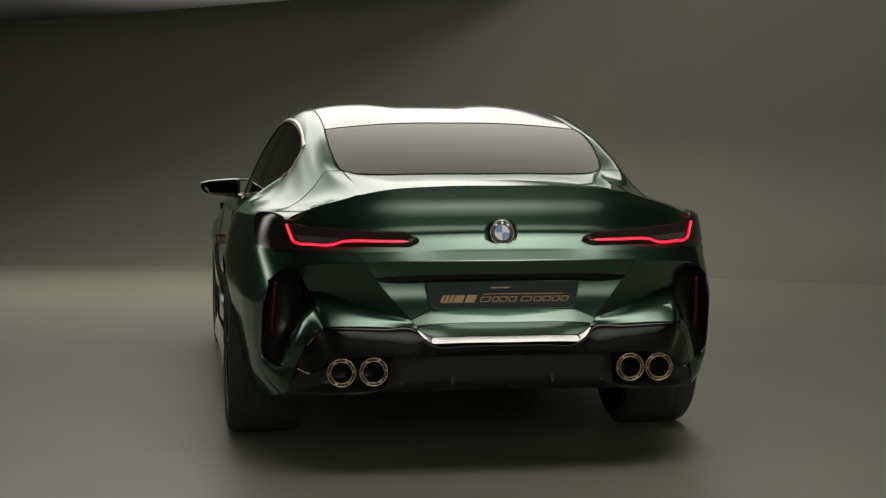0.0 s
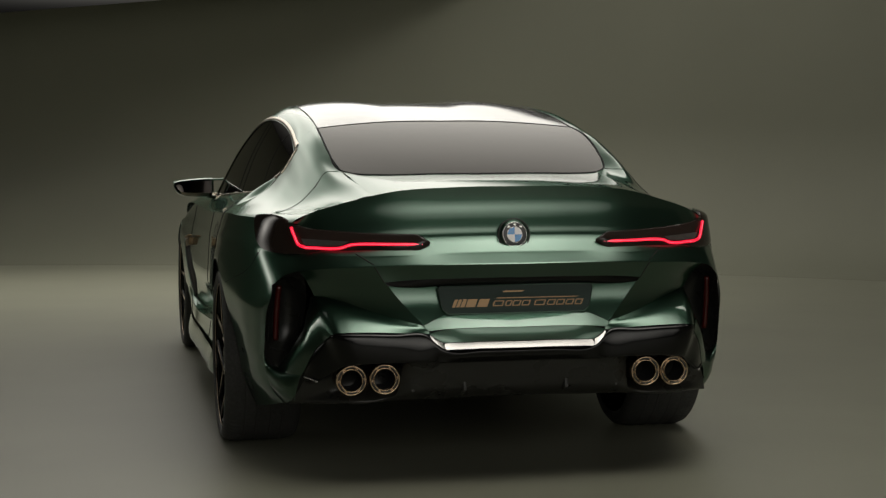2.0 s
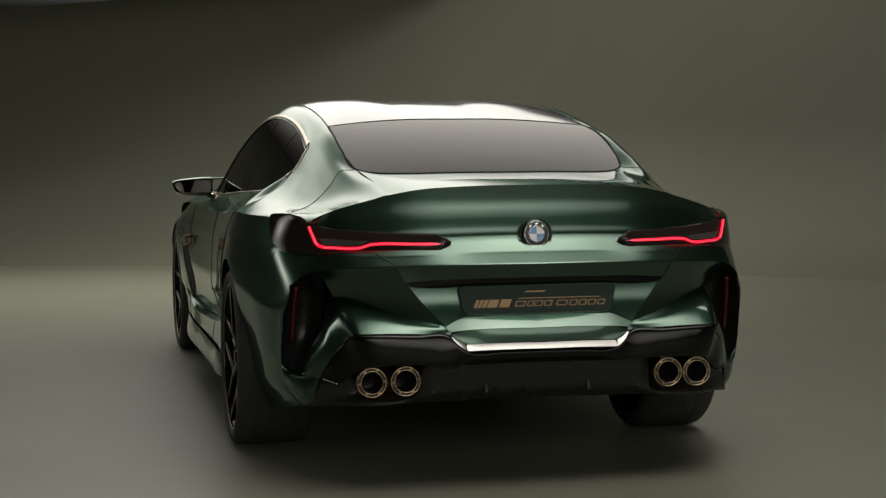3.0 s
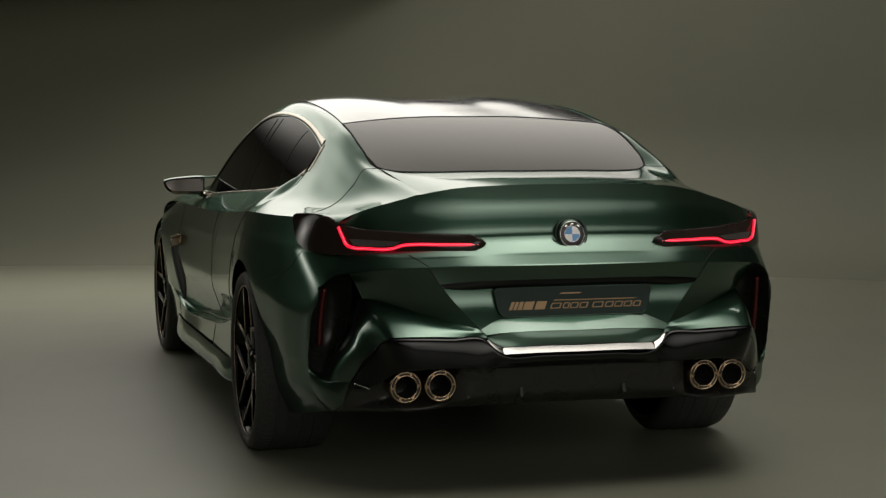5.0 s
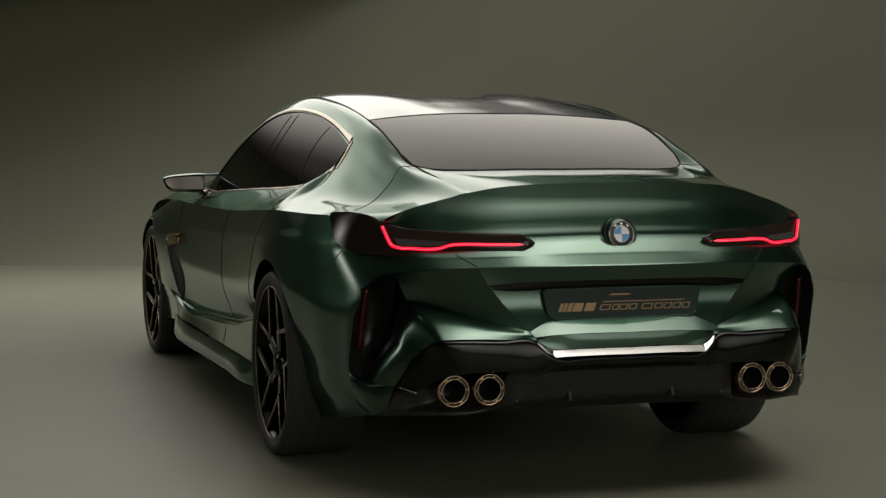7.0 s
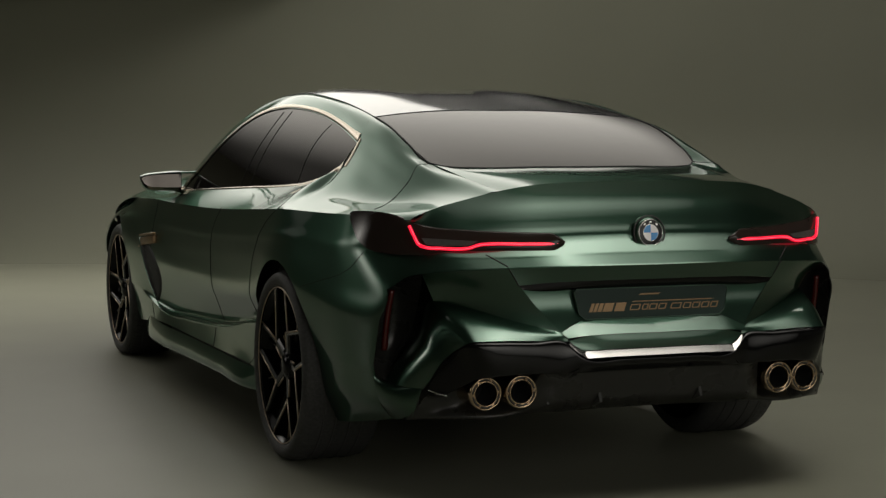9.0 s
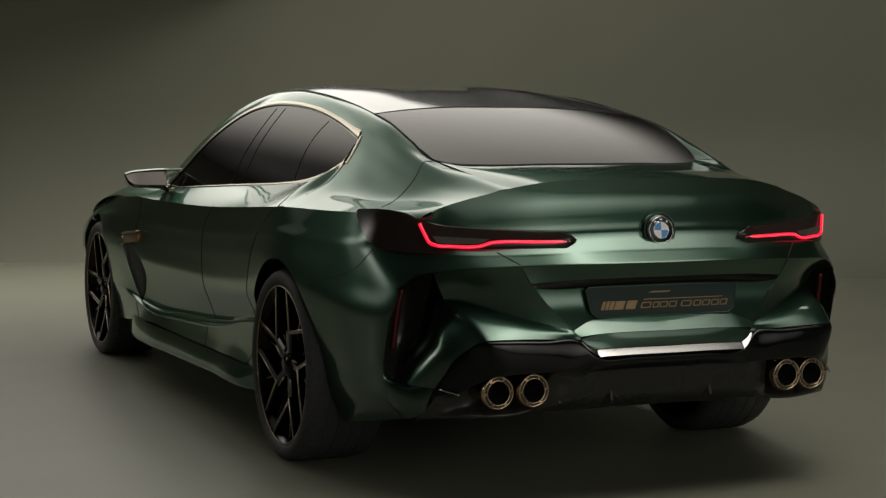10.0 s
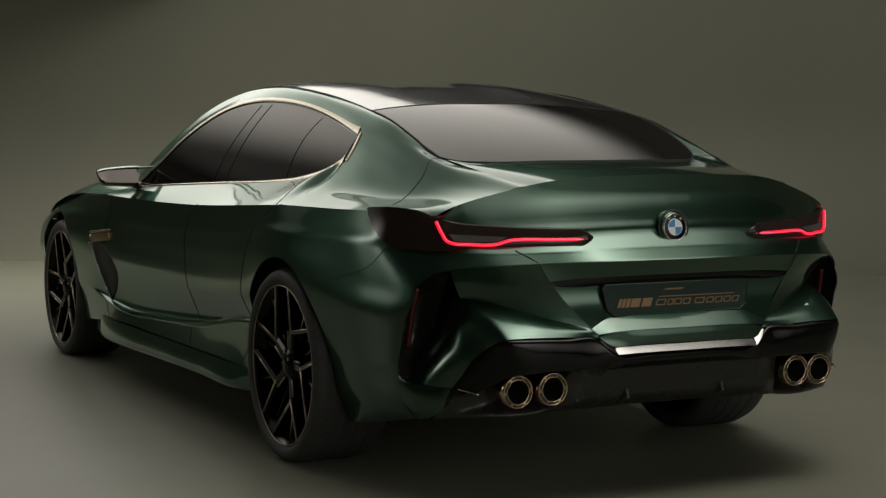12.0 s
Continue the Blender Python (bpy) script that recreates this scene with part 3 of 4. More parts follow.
SCREEN = [
    [(0, 2.95, 1.325), (.18, 2.94, 1.325), (.30, 2.92, 1.322), (.43, 2.87, 1.308), (.57, 2.8, 1.285)],
    [(0, 3.38, 1.195), (.18, 3.37, 1.19), (.33, 3.33, 1.185), (.48, 3.26, 1.175), (.62, 3.15, 1.155)],
    [(0, 3.82, 1.0), (.2, 3.81, .998), (.38, 3.76, .995), (.54, 3.65, .99), (.68, 3.5, .985)],
]
WINDOW = [
    [(0, 1.30, 1.295), (.2, 1.294, 1.294), (.36, 1.265, 1.285), (.46, 1.235, 1.276), (.54, 1.20, 1.267)],
    [(0, 1.05, 1.24), (.2, 1.05, 1.239), (.38, 1.04, 1.236), (.48, 1.02, 1.232), (.549, 1.0, 1.23)],
    [(0, .80, 1.172), (.2, .80, 1.172), (.38, .80, 1.172), (.48, .81, 1.171), (.545, .82, 1.17)],
    [(0, .49, 1.094), (.2, .50, 1.094), (.38, .54, 1.091), (.47, .595, 1.093), (.52, .66, 1.105)],
]
BONNET = [
    [(0, 3.82, 1.0), (.38, 3.76, .995), (.68, 3.5, .985), (.78, 3.45, .90), (.898, 3.45, .869)],
    [(0, 4.2, .95), (.38, 4.18, .95), (.62, 4.1, .93), (.81, 4.08, .885), (.90, 4.08, .84)],
    [(0, 4.65, .82), (.36, 4.63, .82), (.6, 4.58, .81), (.77, 4.54, .80), (.875, 4.52, .76)],
    [(0, 5.09, .63), (.33, 5.07, .63), (.62, 5.0, .64), (.74, 4.9, .665), (.81, 4.83, .68)],
]


def edged(a, b):
    """The point that keeps the border flat before the surface turns down."""
    return (0.55 * a[0] + 0.45 * b[0], 0.55 * a[1] + 0.45 * b[1], 0.8 * a[2] + 0.2 * b[2])


for row in PILLAR:
    row.insert(1, edged(row[0], row[1]))
RAIL.insert(1, [edged(a, b) for a, b in zip(RAIL[0], RAIL[1])])
# a channel runs along the middle of the roof between two low humps
for row, deep in ((1, .002), (2, .006), (3, .007), (4, .006)):
    for k, w in ((0, 1), (1, 1), (2, .9), (3, .35), (4, -.12)):
        x, y, z = ROOF[row][k]
        ROOF[row][k] = (x, y, z - deep * w)


def blended(net, step, before=None, after=None, left=None, right=None):
    """A surface that runs on smoothly into its neighbours, whose next rows or columns are given."""
    net = np.asarray(net, float)
    r0, r1, c0, c1 = 0, len(net) - 1, 0, net.shape[1] - 1
    if left is not None or right is not None:
        cols = [net[:, k] for k in range(net.shape[1])]
        if left is not None:
            cols.insert(0, np.array([2 * a - b if p is None else p for p, a, b in zip(left, net[:, 0], net[:, 1])]))
            c0, c1 = 1, c1 + 1
        if right is not None:
            cols.append(np.array([2 * a - b if p is None else p for p, a, b in zip(right, net[:, -1], net[:, -2])]))
        net = np.stack(cols, 1)
    rows = list(net)

    def pad(row, a, b):
        row = [None] * c0 + list(row) + [None] * (net.shape[1] - c0 - len(row))
        return np.array([2 * p - q if g is None else np.array(g) for g, p, q in zip(row, a, b)])
    if before is not None:
        rows.insert(0, pad(before, net[0], net[1]))
        r0, r1 = 1, r1 + 1
    if after is not None:
        rows.append(pad(after, net[-1], net[-2]))
    net = np.stack(rows)
    kv, ku = knots(net, 0), knots(net, 1)
    us, vs = spread(ku, step), spread(kv, step)
    us, vs = us[(us >= ku[c0] - 1e-9) & (us <= ku[c1] + 1e-9)], vs[(vs >= kv[r0] - 1e-9) & (vs <= kv[r1] + 1e-9)]
    g = hermite(net, kv, vs)
    return np.moveaxis(hermite(np.moveaxis(g, 1, 0), ku, us), 0, 1)


PILLAR_G = blended(PILLAR, .012, before=[RAIL[0][1], RAIL[1][1], RAIL[2][1], None, None, BELT[1][3], BELT[2][3], BELT[3][3]],
                   left=[None, None, None, DECK[0][3], DECK[2][3], DECK[3][3]])
DECK_G = blended(DECK, .02, right=[PILLAR[3][1], None, PILLAR[4][1], PILLAR[5][1]], left=[(-x, y, z) for x, y, z in [r[1] for r in DECK]])
BELT_G = blended(BELT, .015, left=[PILLAR[1][3], PILLAR[1][5], PILLAR[1][6], PILLAR[1][7]])
RAIL_G = blended(RAIL, .02, left=[PILLAR[1][0], PILLAR[1][1], PILLAR[1][2], PILLAR[1][3]])
# the rear window is one even, gently domed pane
PANE = surface(WINDOW, .03)
PANE_N = np.stack([0.04 * PANE[..., 0], 0.11 * PANE[..., 1] - 0.381, np.ones(PANE.shape[:2])], -1)
PANE_N /= np.linalg.norm(PANE_N, axis=-1, keepdims=True)
for s in (-1, 1):
    sheet("rear_wing_shoulder", PILLAR_G, PAINT, car, s, "green rear pillar and shoulder")
    sheet("spoiler_deck", DECK_G, PAINT, car, s, "green deck of the boot lid")
    sheet("door_shoulder", BELT_G, PAINT, car, s, "green door top under the side windows")
    sheet("cant_rail", RAIL_G, PAINT, car, s, "green rail above the side windows")
    sheet("roof_panel", surface(ROOF, .02), CARBON, car, s, "black carbon roof panel with a central channel")
    sheet("windscreen", surface(SCREEN, .04), GLASS, car, s, "dark tinted windscreen")
    sheet("rear_window", PANE, GLASS, car, s, "dark tinted rear window", None, PANE_N)
    sheet("bonnet", surface(BONNET, .04), PAINT, car, s, "green bonnet")

# Side windows: between the cant rail and the belt
SIDE_TOP = RAIL[-1]
SIDE_LOW = [(.652, 1.075, 1.172), (.705, 1.10, 1.085), (.73, 1.4, 1.02), (.75, 1.8, .99), (.775, 2.2, .971), (.795, 2.6, .95), (.80, 2.95, .93), (.80, 3.28, .915)]


def on_grid(grid, nrm, y, z, lift=0.0006):
    """The point of a side panel's grid at a side position (y, z)."""
    d = (grid[..., 1] - y) ** 2 + (grid[..., 2] - z) ** 2 + np.where(grid[..., 0] > 0.5, 0, 9)
    i, j = np.unravel_index(np.argmin(d), d.shape)
    i, j = min(max(i, 1), grid.shape[0] - 2), min(max(j, 1), grid.shape[1] - 2)
    p = grid[i, j]
    du, dv = (grid[i, j + 1] - grid[i, j - 1]) / 2, (grid[i + 1, j] - grid[i - 1, j]) / 2
    st = np.linalg.lstsq(np.array(((du[1], dv[1]), (du[2], dv[2]))), np.array((y - p[1], z - p[2])), rcond=None)[0]
    st = np.clip(st, -1.5, 1.5)
    return p + st[0] * du + st[1] * dv + nrm[i, j] * lift


SIDE_MID = [tuple((np.array(a) + np.array(b)) / 2 + np.array((0.012 * min(1, 4 * abs(a[2] - b[2])), 0, 0))) for a, b in zip(SIDE_TOP, SIDE_LOW)]
glass_net = np.array([SIDE_TOP, SIDE_MID, SIDE_LOW]) - np.array((0.006, 0, 0))


def strip(net, row, a, b, lift, step=0.012, tip=0.0):
    """A narrow trim strip lying on a surface, from a to b metres away from one edge row, with rounded lips."""
    net = np.asarray(net, float)
    if row < 0:
        net = net[::-1]
    kv, ku = knots(net, 0), knots(net, 1)
    us = spread(ku, step)
    fine = np.moveaxis(hermite(np.moveaxis(net, 1, 0), ku, us), 0, 1)
    width = (b - a) * (1 + tip * np.exp(-us / 0.16))
    g = np.stack([hermite(fine[:, j], kv, a + np.array((0.0, 0.25, 0.75, 1.0)) * w) for j, w in enumerate(width)], 1)
    n = normals_of(g)
    up = np.array((-0.002, lift, lift, -0.002)).reshape(-1, 1, 1)
    return g + n * up


for s in (-1, 1):
    g = surface(glass_net, .02)
    yc = (g[:-1, :-1, 1] + g[1:, 1:, 1]) / 2
    zc = (g[:-1, :-1, 2] + g[1:, 1:, 2]) / 2
    # one even curve through all the side glass
    gy, gz = g[..., 1], g[..., 2]
    n = np.stack([np.ones_like(gy), -(0.0596 - 0.028 * gy + 0.0287 * gz), -(0.4544 + 0.0287 * gy - 0.7966 * gz)], -1)
    n /= np.linalg.norm(n, axis=-1, keepdims=True)
    cut_a = 1.50 + (zc - 1.02) * 0.40
    cut_b = 2.12 + (zc - 0.97) * -0.25
    sheet("quarter_window", g, GLASS, car, s, "dark tinted rear quarter window", yc < cut_a, n)
    sheet("rear_side_window", g, GLASS, car, s, "dark tinted rear door window", (yc >= cut_a) & (yc < cut_b), n)
    sheet("front_side_window", g, GLASS, car, s, "dark tinted front door window", yc >= cut_b, n)
    for pts in (((1.57, 1.008), (1.53, 1.12), (1.44, 1.238)), ((2.29, .97), (2.20, 1.12), (2.04, 1.287)), ((2.16, .975), (2.07, 1.14), (1.94, 1.289))):
        tube("window_joint", np.array([on_grid(g, n, y, z, .0006) for y, z in line(pts, .03)]), .0014, MATT, car, s, sides=5)
    sheet("window_trim_upper", strip(RAIL, -1, 0.0, 0.028, 0.0045, tip=1.1), SATIN, car, s, "satin champagne strip over the side windows")
    tr = strip(np.array(PILLAR), 0, 0.0, 0.034, 0.003, step=.006)
    xm = (tr[:-1, :-1, 0] + tr[1:, 1:, 0]) / 2
    sheet("window_trim_rear", tr, SATIN, car, s, "satin champagne corner of the window trim", (xm > .642) & (xm < .708))
    sheet("window_trim_lower", strip(BELT, 0, 0.0, 0.021, 0.004, tip=1.5), SATIN, car, s, "satin champagne strip under the side windows")

# ---- rear fascia
BAND = [
    [(0, -.07, .793), (.22, -.058, .793), (.42, -.012, .788), (.50, .013, .7855)],
    [(0, -.058, .768), (.22, -.047, .768), (.41, -.006, .762), (.483, .012, .758)],
    [(0, -.045, .745), (.22, -.035, .744), (.40, -.001, .737), (.465, .011, .731)],
]
BAND_UNDER = [
    [(0, -.0445, .7445), (.22, -.0345, .7435), (.40, -.0005, .7365), (.465, .0115, .7305)],
    [(0, -.037, .727), (.22, -.029, .726), (.40, -.0005, .721), (.458, .0105, .722)],
    [(0, -.014, .7165), (.22, -.009, .7155), (.40, .003, .712), (.452, .009, .7165)],
    [(0, .006, .7165), (.22, .009, .7155), (.40, .014, .712), (.45, .016, .7165)],
]
RECESS = [
    [(0, .0, .7475), (.22, .004, .7465), (.30, .008, .742), (.465, .014, .731)],
    [(0, .0, .68), (.22, .003, .68), (.27, .005, .675), (.405, .005, .655)],
    [(0, -.018, .6185), (.20, -.016, .6185), (.25, -.015, .6155), (.335, -.033, .58)],
]
LIP = [
    [(0, -.018, .6185), (.20, -.016, .6185), (.25, -.015, .6155), (.335, -.033, .58)],
    [(0, -.041, .595), (.20, -.0385, .595), (.26, -.0365, .592), (.33, -.042, .572)],
    [(0, -.064, .5715), (.20, -.061, .5715), (.26, -.059, .5695), (.322, -.052, .5625)],
]
FACET = [
    [(.50, .013, .7855), (.58, .045, .781), (.65, .08, .777), (.695, .105, .7725), (.748, .144, .764)],
    [(.425, .002, .681), (.525, .044, .697), (.612, .092, .712), (.66, .125, .718), (.716, .170, .722)],
    [(.335, -.033, .58), (.46, .025, .612), (.57, .09, .646), (.63, .135, .662), (.69, .19, .672)],
]
FLANK = [
    [(.335, -.033, .58), (.46, .025, .612), (.57, .09, .646), (.63, .135, .662), (.69, .19, .672), (.70, .25, .64), (.705, .295, .575), (.735, .325, .505), (.775, .33, .45), (.805, .33, .405)],
    [(.33, -.035, .57), (.455, .0, .60), (.565, .05, .625), (.63, .09, .64), (.695, .14, .645), (.715, .19, .61), (.73, .22, .55), (.76, .25, .49), (.785, .27, .44), (.80, .275, .40)],
    [(.325, -.04, .563), (.45, -.03, .58), (.56, .0, .592), (.62, .03, .597), (.675, .065, .595), (.71, .10, .565), (.735, .12, .52), (.757, .15, .475), (.775, .18, .43), (.785, .2, .395)],
    [(.316, -.045, .552), (.44, -.05, .56), (.55, -.05, .564), (.61, -.045, .564), (.65, -.03, .56), (.682, .035, .524), (.71, .07, .486), (.726, .095, .446), (.738, .12, .415), (.746, .135, .396)],
]
FACET[1] = [(x, y + d, z) for (x, y, z), d in zip(FACET[1], (.004, .010, .012, .012, .010))]
# the shelf of the blade rolls over towards its lower edge
for k in range(5):
    a, b = np.array(FLANK[0][k]), np.array(FLANK[3][k])
    for row in (1, 2):
        FLANK[row][k] = tuple(a + (b - a) * row / 3 + np.array((0, -.004 * row, .010)) * min(1, .25 + .35 * k))
CORNER = [
    [(.862, .292, .45), (.838, .315, .415), (.808, .325, .403), (.78, .22, .398), (.746, .135, .396)],
    [(.856, .293, .40), (.836, .27, .395), (.812, .235, .39), (.785, .19, .388), (.75, .14, .388)],
    [(.84, .30, .345), (.826, .25, .345), (.806, .21, .345), (.785, .18, .345), (.76, .155, .345)],
    [(.79, .30, .275), (.785, .26, .28), (.778, .23, .287), (.772, .205, .293), (.765, .18, .30)],
]
EDGE_OUT = [(0, -.068, .4975), (.14, -.068, .4975), (.255, -.066, .4975), (.288, -.064, .512), (.316, -.055, .540), (.336, -.049, .5545), (.44, -.052, .556), (.55, -.052, .56), (.61, -.047, .56), (.648, -.032, .556), (.679, .033, .522), (.707, .068, .484), (.723, .093, .444), (.735, .118, .413), (.743, .133, .394)]
EDGE_IN = [(0, -.045, .45), (.14, -.045, .45), (.24, -.05, .45), (.275, -.056, .451), (.31, -.063, .453), (.345, -.066, .455), (.43, -.064, .457), (.53, -.06, .456), (.58, -.052, .452), (.61, -.035, .446), (.635, -.005, .432), (.655, .018, .417), (.675, .035, .403), (.69, .05, .392), (.70, .058, .386)]
SURROUND = [
    EDGE_OUT,
    [(x - .002, y - .008, z - .004) for x, y, z in EDGE_OUT],
    [(a[0] * .85 + b[0] * .15 - .003, a[1] * .85 + b[1] * .15 - .012, a[2] * .85 + b[2] * .15 - .008) for a, b in zip(EDGE_OUT, EDGE_IN)],
    [(a[0] * .1 + b[0] * .9, a[1] * .1 + b[1] * .9 - .003, a[2] * .1 + b[2] * .9) for a, b in zip(EDGE_OUT, EDGE_IN)],
    EDGE_IN,
    [(x - .002, y + .010, z - .003) for x, y, z in EDGE_IN],
    [(x - .004, y + .06, z - .004) for x, y, z in EDGE_IN],
]
VALANCE = [
    [(0, -.066, .498), (.15, -.065, .498), (.26, -.063, .498), (.30, -.066, .458), (.36, -.055, .455), (.40, -.02, .45)],
    [(0, -.03, .44), (.15, -.03, .44), (.26, -.03, .44), (.32, -.03, .42), (.37, -.02, .42), (.41, .0, .42)],
    [(0, .0, .36), (.15, .0, .36), (.27, .0, .36), (.33, .0, .35), (.38, .0, .345), (.42, .02, .345)],
    [(0, .05, .318), (.15, .05, .318), (.27, .05, .316), (.34, .05, .314), (.40, .055, .312), (.44, .06, .31)],
    [(0, .25, .345), (.15, .25, .345), (.27, .25, .34), (.34, .25, .335), (.40, .25, .33), (.44, .25, .325)],
]
CAVITY = [
    [(.40, -.02, .45), (.45, .03, .455), (.55, .04, .455), (.63, .05, .43), (.69, .085, .39), (.715, .1, .383)],
    [(.41, .0, .42), (.44, .08, .42), (.55, .1, .42), (.64, .1, .40), (.70, .12, .37), (.74, .13, .37)],
    [(.42, .02, .345), (.45, .09, .35), (.55, .11, .35), (.64, .12, .34), (.70, .14, .33), (.755, .15, .34)],
    [(.44, .06, .31), (.48, .06, .31), (.56, .07, .308), (.64, .1, .305), (.71, .14, .302), (.775, .19, .30)],
    [(.44, .25, .325), (.5, .25, .32), (.57, .25, .315), (.65, .24, .31), (.72, .23, .305), (.775, .22, .30)],
]
UNDERLIP = [
    [(0, -.0635, .5695), (.20, -.0605, .5695), (.26, -.0585, .5675), (.318, -.051, .554)],
    [(0, -.067, .548), (.18, -.064, .548), (.24, -.060, .547), (.30, -.055, .54)],
    [(0, -.066, .524), (.16, -.064, .524), (.225, -.063, .523), (.272, -.062, .522)],
]
BLADE = [
    [(0, -.0705, .5215), (.16, -.0685, .5215), (.225, -.067, .5205), (.266, -.0655, .5195)],
    [(0, -.081, .5125), (.16, -.079, .5125), (.225, -.0775, .5115), (.270, -.0755, .510)],
    [(0, -.092, .5025), (.16, -.090, .5025), (.225, -.0885, .5015), (.266, -.086, .5000)],
]
BLADE_END = [
    [(.274, -.064, .5215), (.295, -.060, .532), (.316, -.050, .549)],
    [(.272, -.0755, .510), (.2985, -.065, .5285), (.317, -.052, .5475)],
    [(.268, -.086, .5000), (.301, -.070, .5235), (.318, -.054, .5455)],
]
BLADE_UNDER = [[(x, y + .0005, z - .0005) for x, y, z in BLADE[2]], [(x, y + .03, z - .003) for x, y, z in BLADE[2]]]
VENT_BACK = [
    [(.748, .150, .7625), (.785, .180, .752), (.815, .205, .735), (.838, .228, .712)],
    [(.717, .235, .717), (.76, .33, .71), (.81, .34, .70), (.845, .24, .66)],
    [(.705, .30, .645), (.75, .38, .64), (.81, .38, .62), (.856, .255, .60)],
    [(.72, .34, .54), (.755, .40, .53), (.82, .39, .53), (.861, .275, .53)],
    [(.775, .345, .45), (.79, .37, .45), (.83, .36, .45), (.862, .29, .455)],
    [(.805, .332, .405), (.82, .335, .407), (.835, .328, .413), (.86, .30, .44)],
]
for s in (-1, 1):
    for name, net, mat, label in (
            ("boot_lid_edge", BAND, PAINT, "green undercut edge of the boot lid"),
            ("lid_underside", BAND_UNDER, BLACK, "gloss black underside of the boot lid edge"),
            ("plate_recess", RECESS, PAINT, "green number plate recess"),
            ("bumper_lip", LIP, PAINT, "green lip under the plate recess"),
            ("bumper_facet", FACET, PAINT, "green undercut facet of the bumper"),
            ("bumper_blade", FLANK, PAINT, "green sculpted lower bumper beside the air outlet"),
            ("bumper_corner", CORNER, PAINT, "green lower bumper corner"),
            ("exhaust_surround", SURROUND, BLACK, "gloss black exhaust surround"),
            ("diffuser", VALANCE, DIFFUSER, "black diffuser panel"),
            ("exhaust_recess", CAVITY, DIFFUSER, "matt black recess round the exhausts"),
            ("bumper_under_trim", UNDERLIP, PAINT, "green strip above the metal blade"),
            ("bumper_metal_blade", BLADE, BLADE_METAL, "bright metal blade across the bumper"),
            ("blade_end", BLADE_END, BLADE_METAL, "upswept end of the metal blade"),
            ("blade_underside", BLADE_UNDER, BLACK, "black underside of the metal blade"),
            ("air_outlet", VENT_BACK, DIFFUSER, "black air outlet at the bumper corner")):
        sheet(name, surface(net, .012), mat, car, s, label)
    tube("surround_edge", line([(.737, .112, .3935), (.720, .083, .389), (.70, .042, .384)]), 0.0026, STEEL, car, s, "thin bright metal edge")
    tube("outlet_reflector", line([(.808, .262, .705), (.815, .285, .62), (.817, .312, .505)]), 0.0105, RED, car, s, "dark red reflector strip")
    # diffuser fins
    for fx in (0.185, 0.37):
        bm = bmesh.new()
        block(bm, (0.012, 0.085, 0.115), pose(s * fx, 0.040 if fx < .3 else .050, 0.385, -20, 0, 0), 0.004)
        bm_part("diffuser_fin", bm, MATT, car)

# ---- exhaust tips
# near-black colour puts the shade inside the pipes into the bore
BORE_SHADE = material("bore_shade", (0.006, 0.006, 0.006), 0.8, grain=0.3, grain_scale=120)
TIP = material("polished_bronze_tip", (0.52, 0.39, 0.27), 0.22, metal=1.0, grain=0.1, grain_scale=150)
def exhaust(x, y, z):
    V, F = revolve([(0.16, .0365), (0.02, .0365), (0.002, .037), (-0.001, .0385), (0.0, .0405), (0.004, .0415), (0.005, .0445), (0.004, .0475), (0.0, .0485), (-0.0005, .0515), (0.005, .0538), (0.035, .0538), (0.2, .0500)], 48)
    V = [(x + b, y + a, z + c) for a, b, c in V]
    ob = part("exhaust_tip", V, F, TIP, car, "bronze ring-shaped exhaust tip")
    V, F = revolve([(0.158, .0), (0.158, .036), (0.012, .036)], 32)
    part("bore", [(x + b, y + a, z + c) for a, b, c in V], F, BORE_SHADE, ob, "exhaust bore coloured black for the shade inside")
    for k in range(6):
        a0 = math.pi * 2 * k / 6 + 0.2
        P = [(x + .0445 * math.cos(a), y + .0045, z + .0445 * math.sin(a)) for a in np.linspace(a0, a0 + 0.82, 9)]
        tube("slot", P, 0.0032, MATT, ob, 1, "dark slot", sides=6)


for sx in (-1, 1):
    exhaust(sx * .588, -.012, .392)
    exhaust(sx * .474, -.032, .396)

REFL = material("dark_reflector", (0.16, 0.15, 0.145), 0.3, metal=0.6, grain=0.15, grain_scale=80)

# ---- tail lamps
LENS_TOP = [(.303, .022, .868), (.322, .02, .880), (.340, .025, .893), (.375, .037, .896), (.42, .052, .897), (.52, .09, .900), (.62, .14, .906), (.70, .183, .913), (.752, .212, .928), (.783, .29, .945), (.805, .40, .9505), (.828, .48, .950), (.850, .535, .947)]
LENS_EDGE = [(.303, .0215, .867), (.322, .015, .874), (.340, .018, .880), (.375, .028, .881), (.42, .042, .881), (.52, .080, .882), (.62, .130, .886), (.70, .175, .892), (.772, .218, .914), (.820, .312, .934), (.843, .395, .937), (.859, .465, .939), (.863, .522, .941)]
LENS_MID = [(.303, .021, .866), (.322, .014, .866), (.340, .013, .862), (.375, .021, .860), (.42, .032, .859), (.52, .070, .858), (.62, .118, .859), (.70, .162, .864), (.775, .222, .880), (.828, .31, .895), (.853, .385, .903), (.868, .45, .915), (.868, .50, .927)]
LENS_LOW = [(.303, .022, .864), (.320, .02, .850), (.342, .018, .832), (.375, .024, .826), (.42, .036, .824), (.52, .072, .822), (.62, .115, .820), (.71, .162, .819), (.785, .232, .822), (.832, .308, .826), (.858, .362, .837), (.871, .415, .863), (.872, .468, .905)]
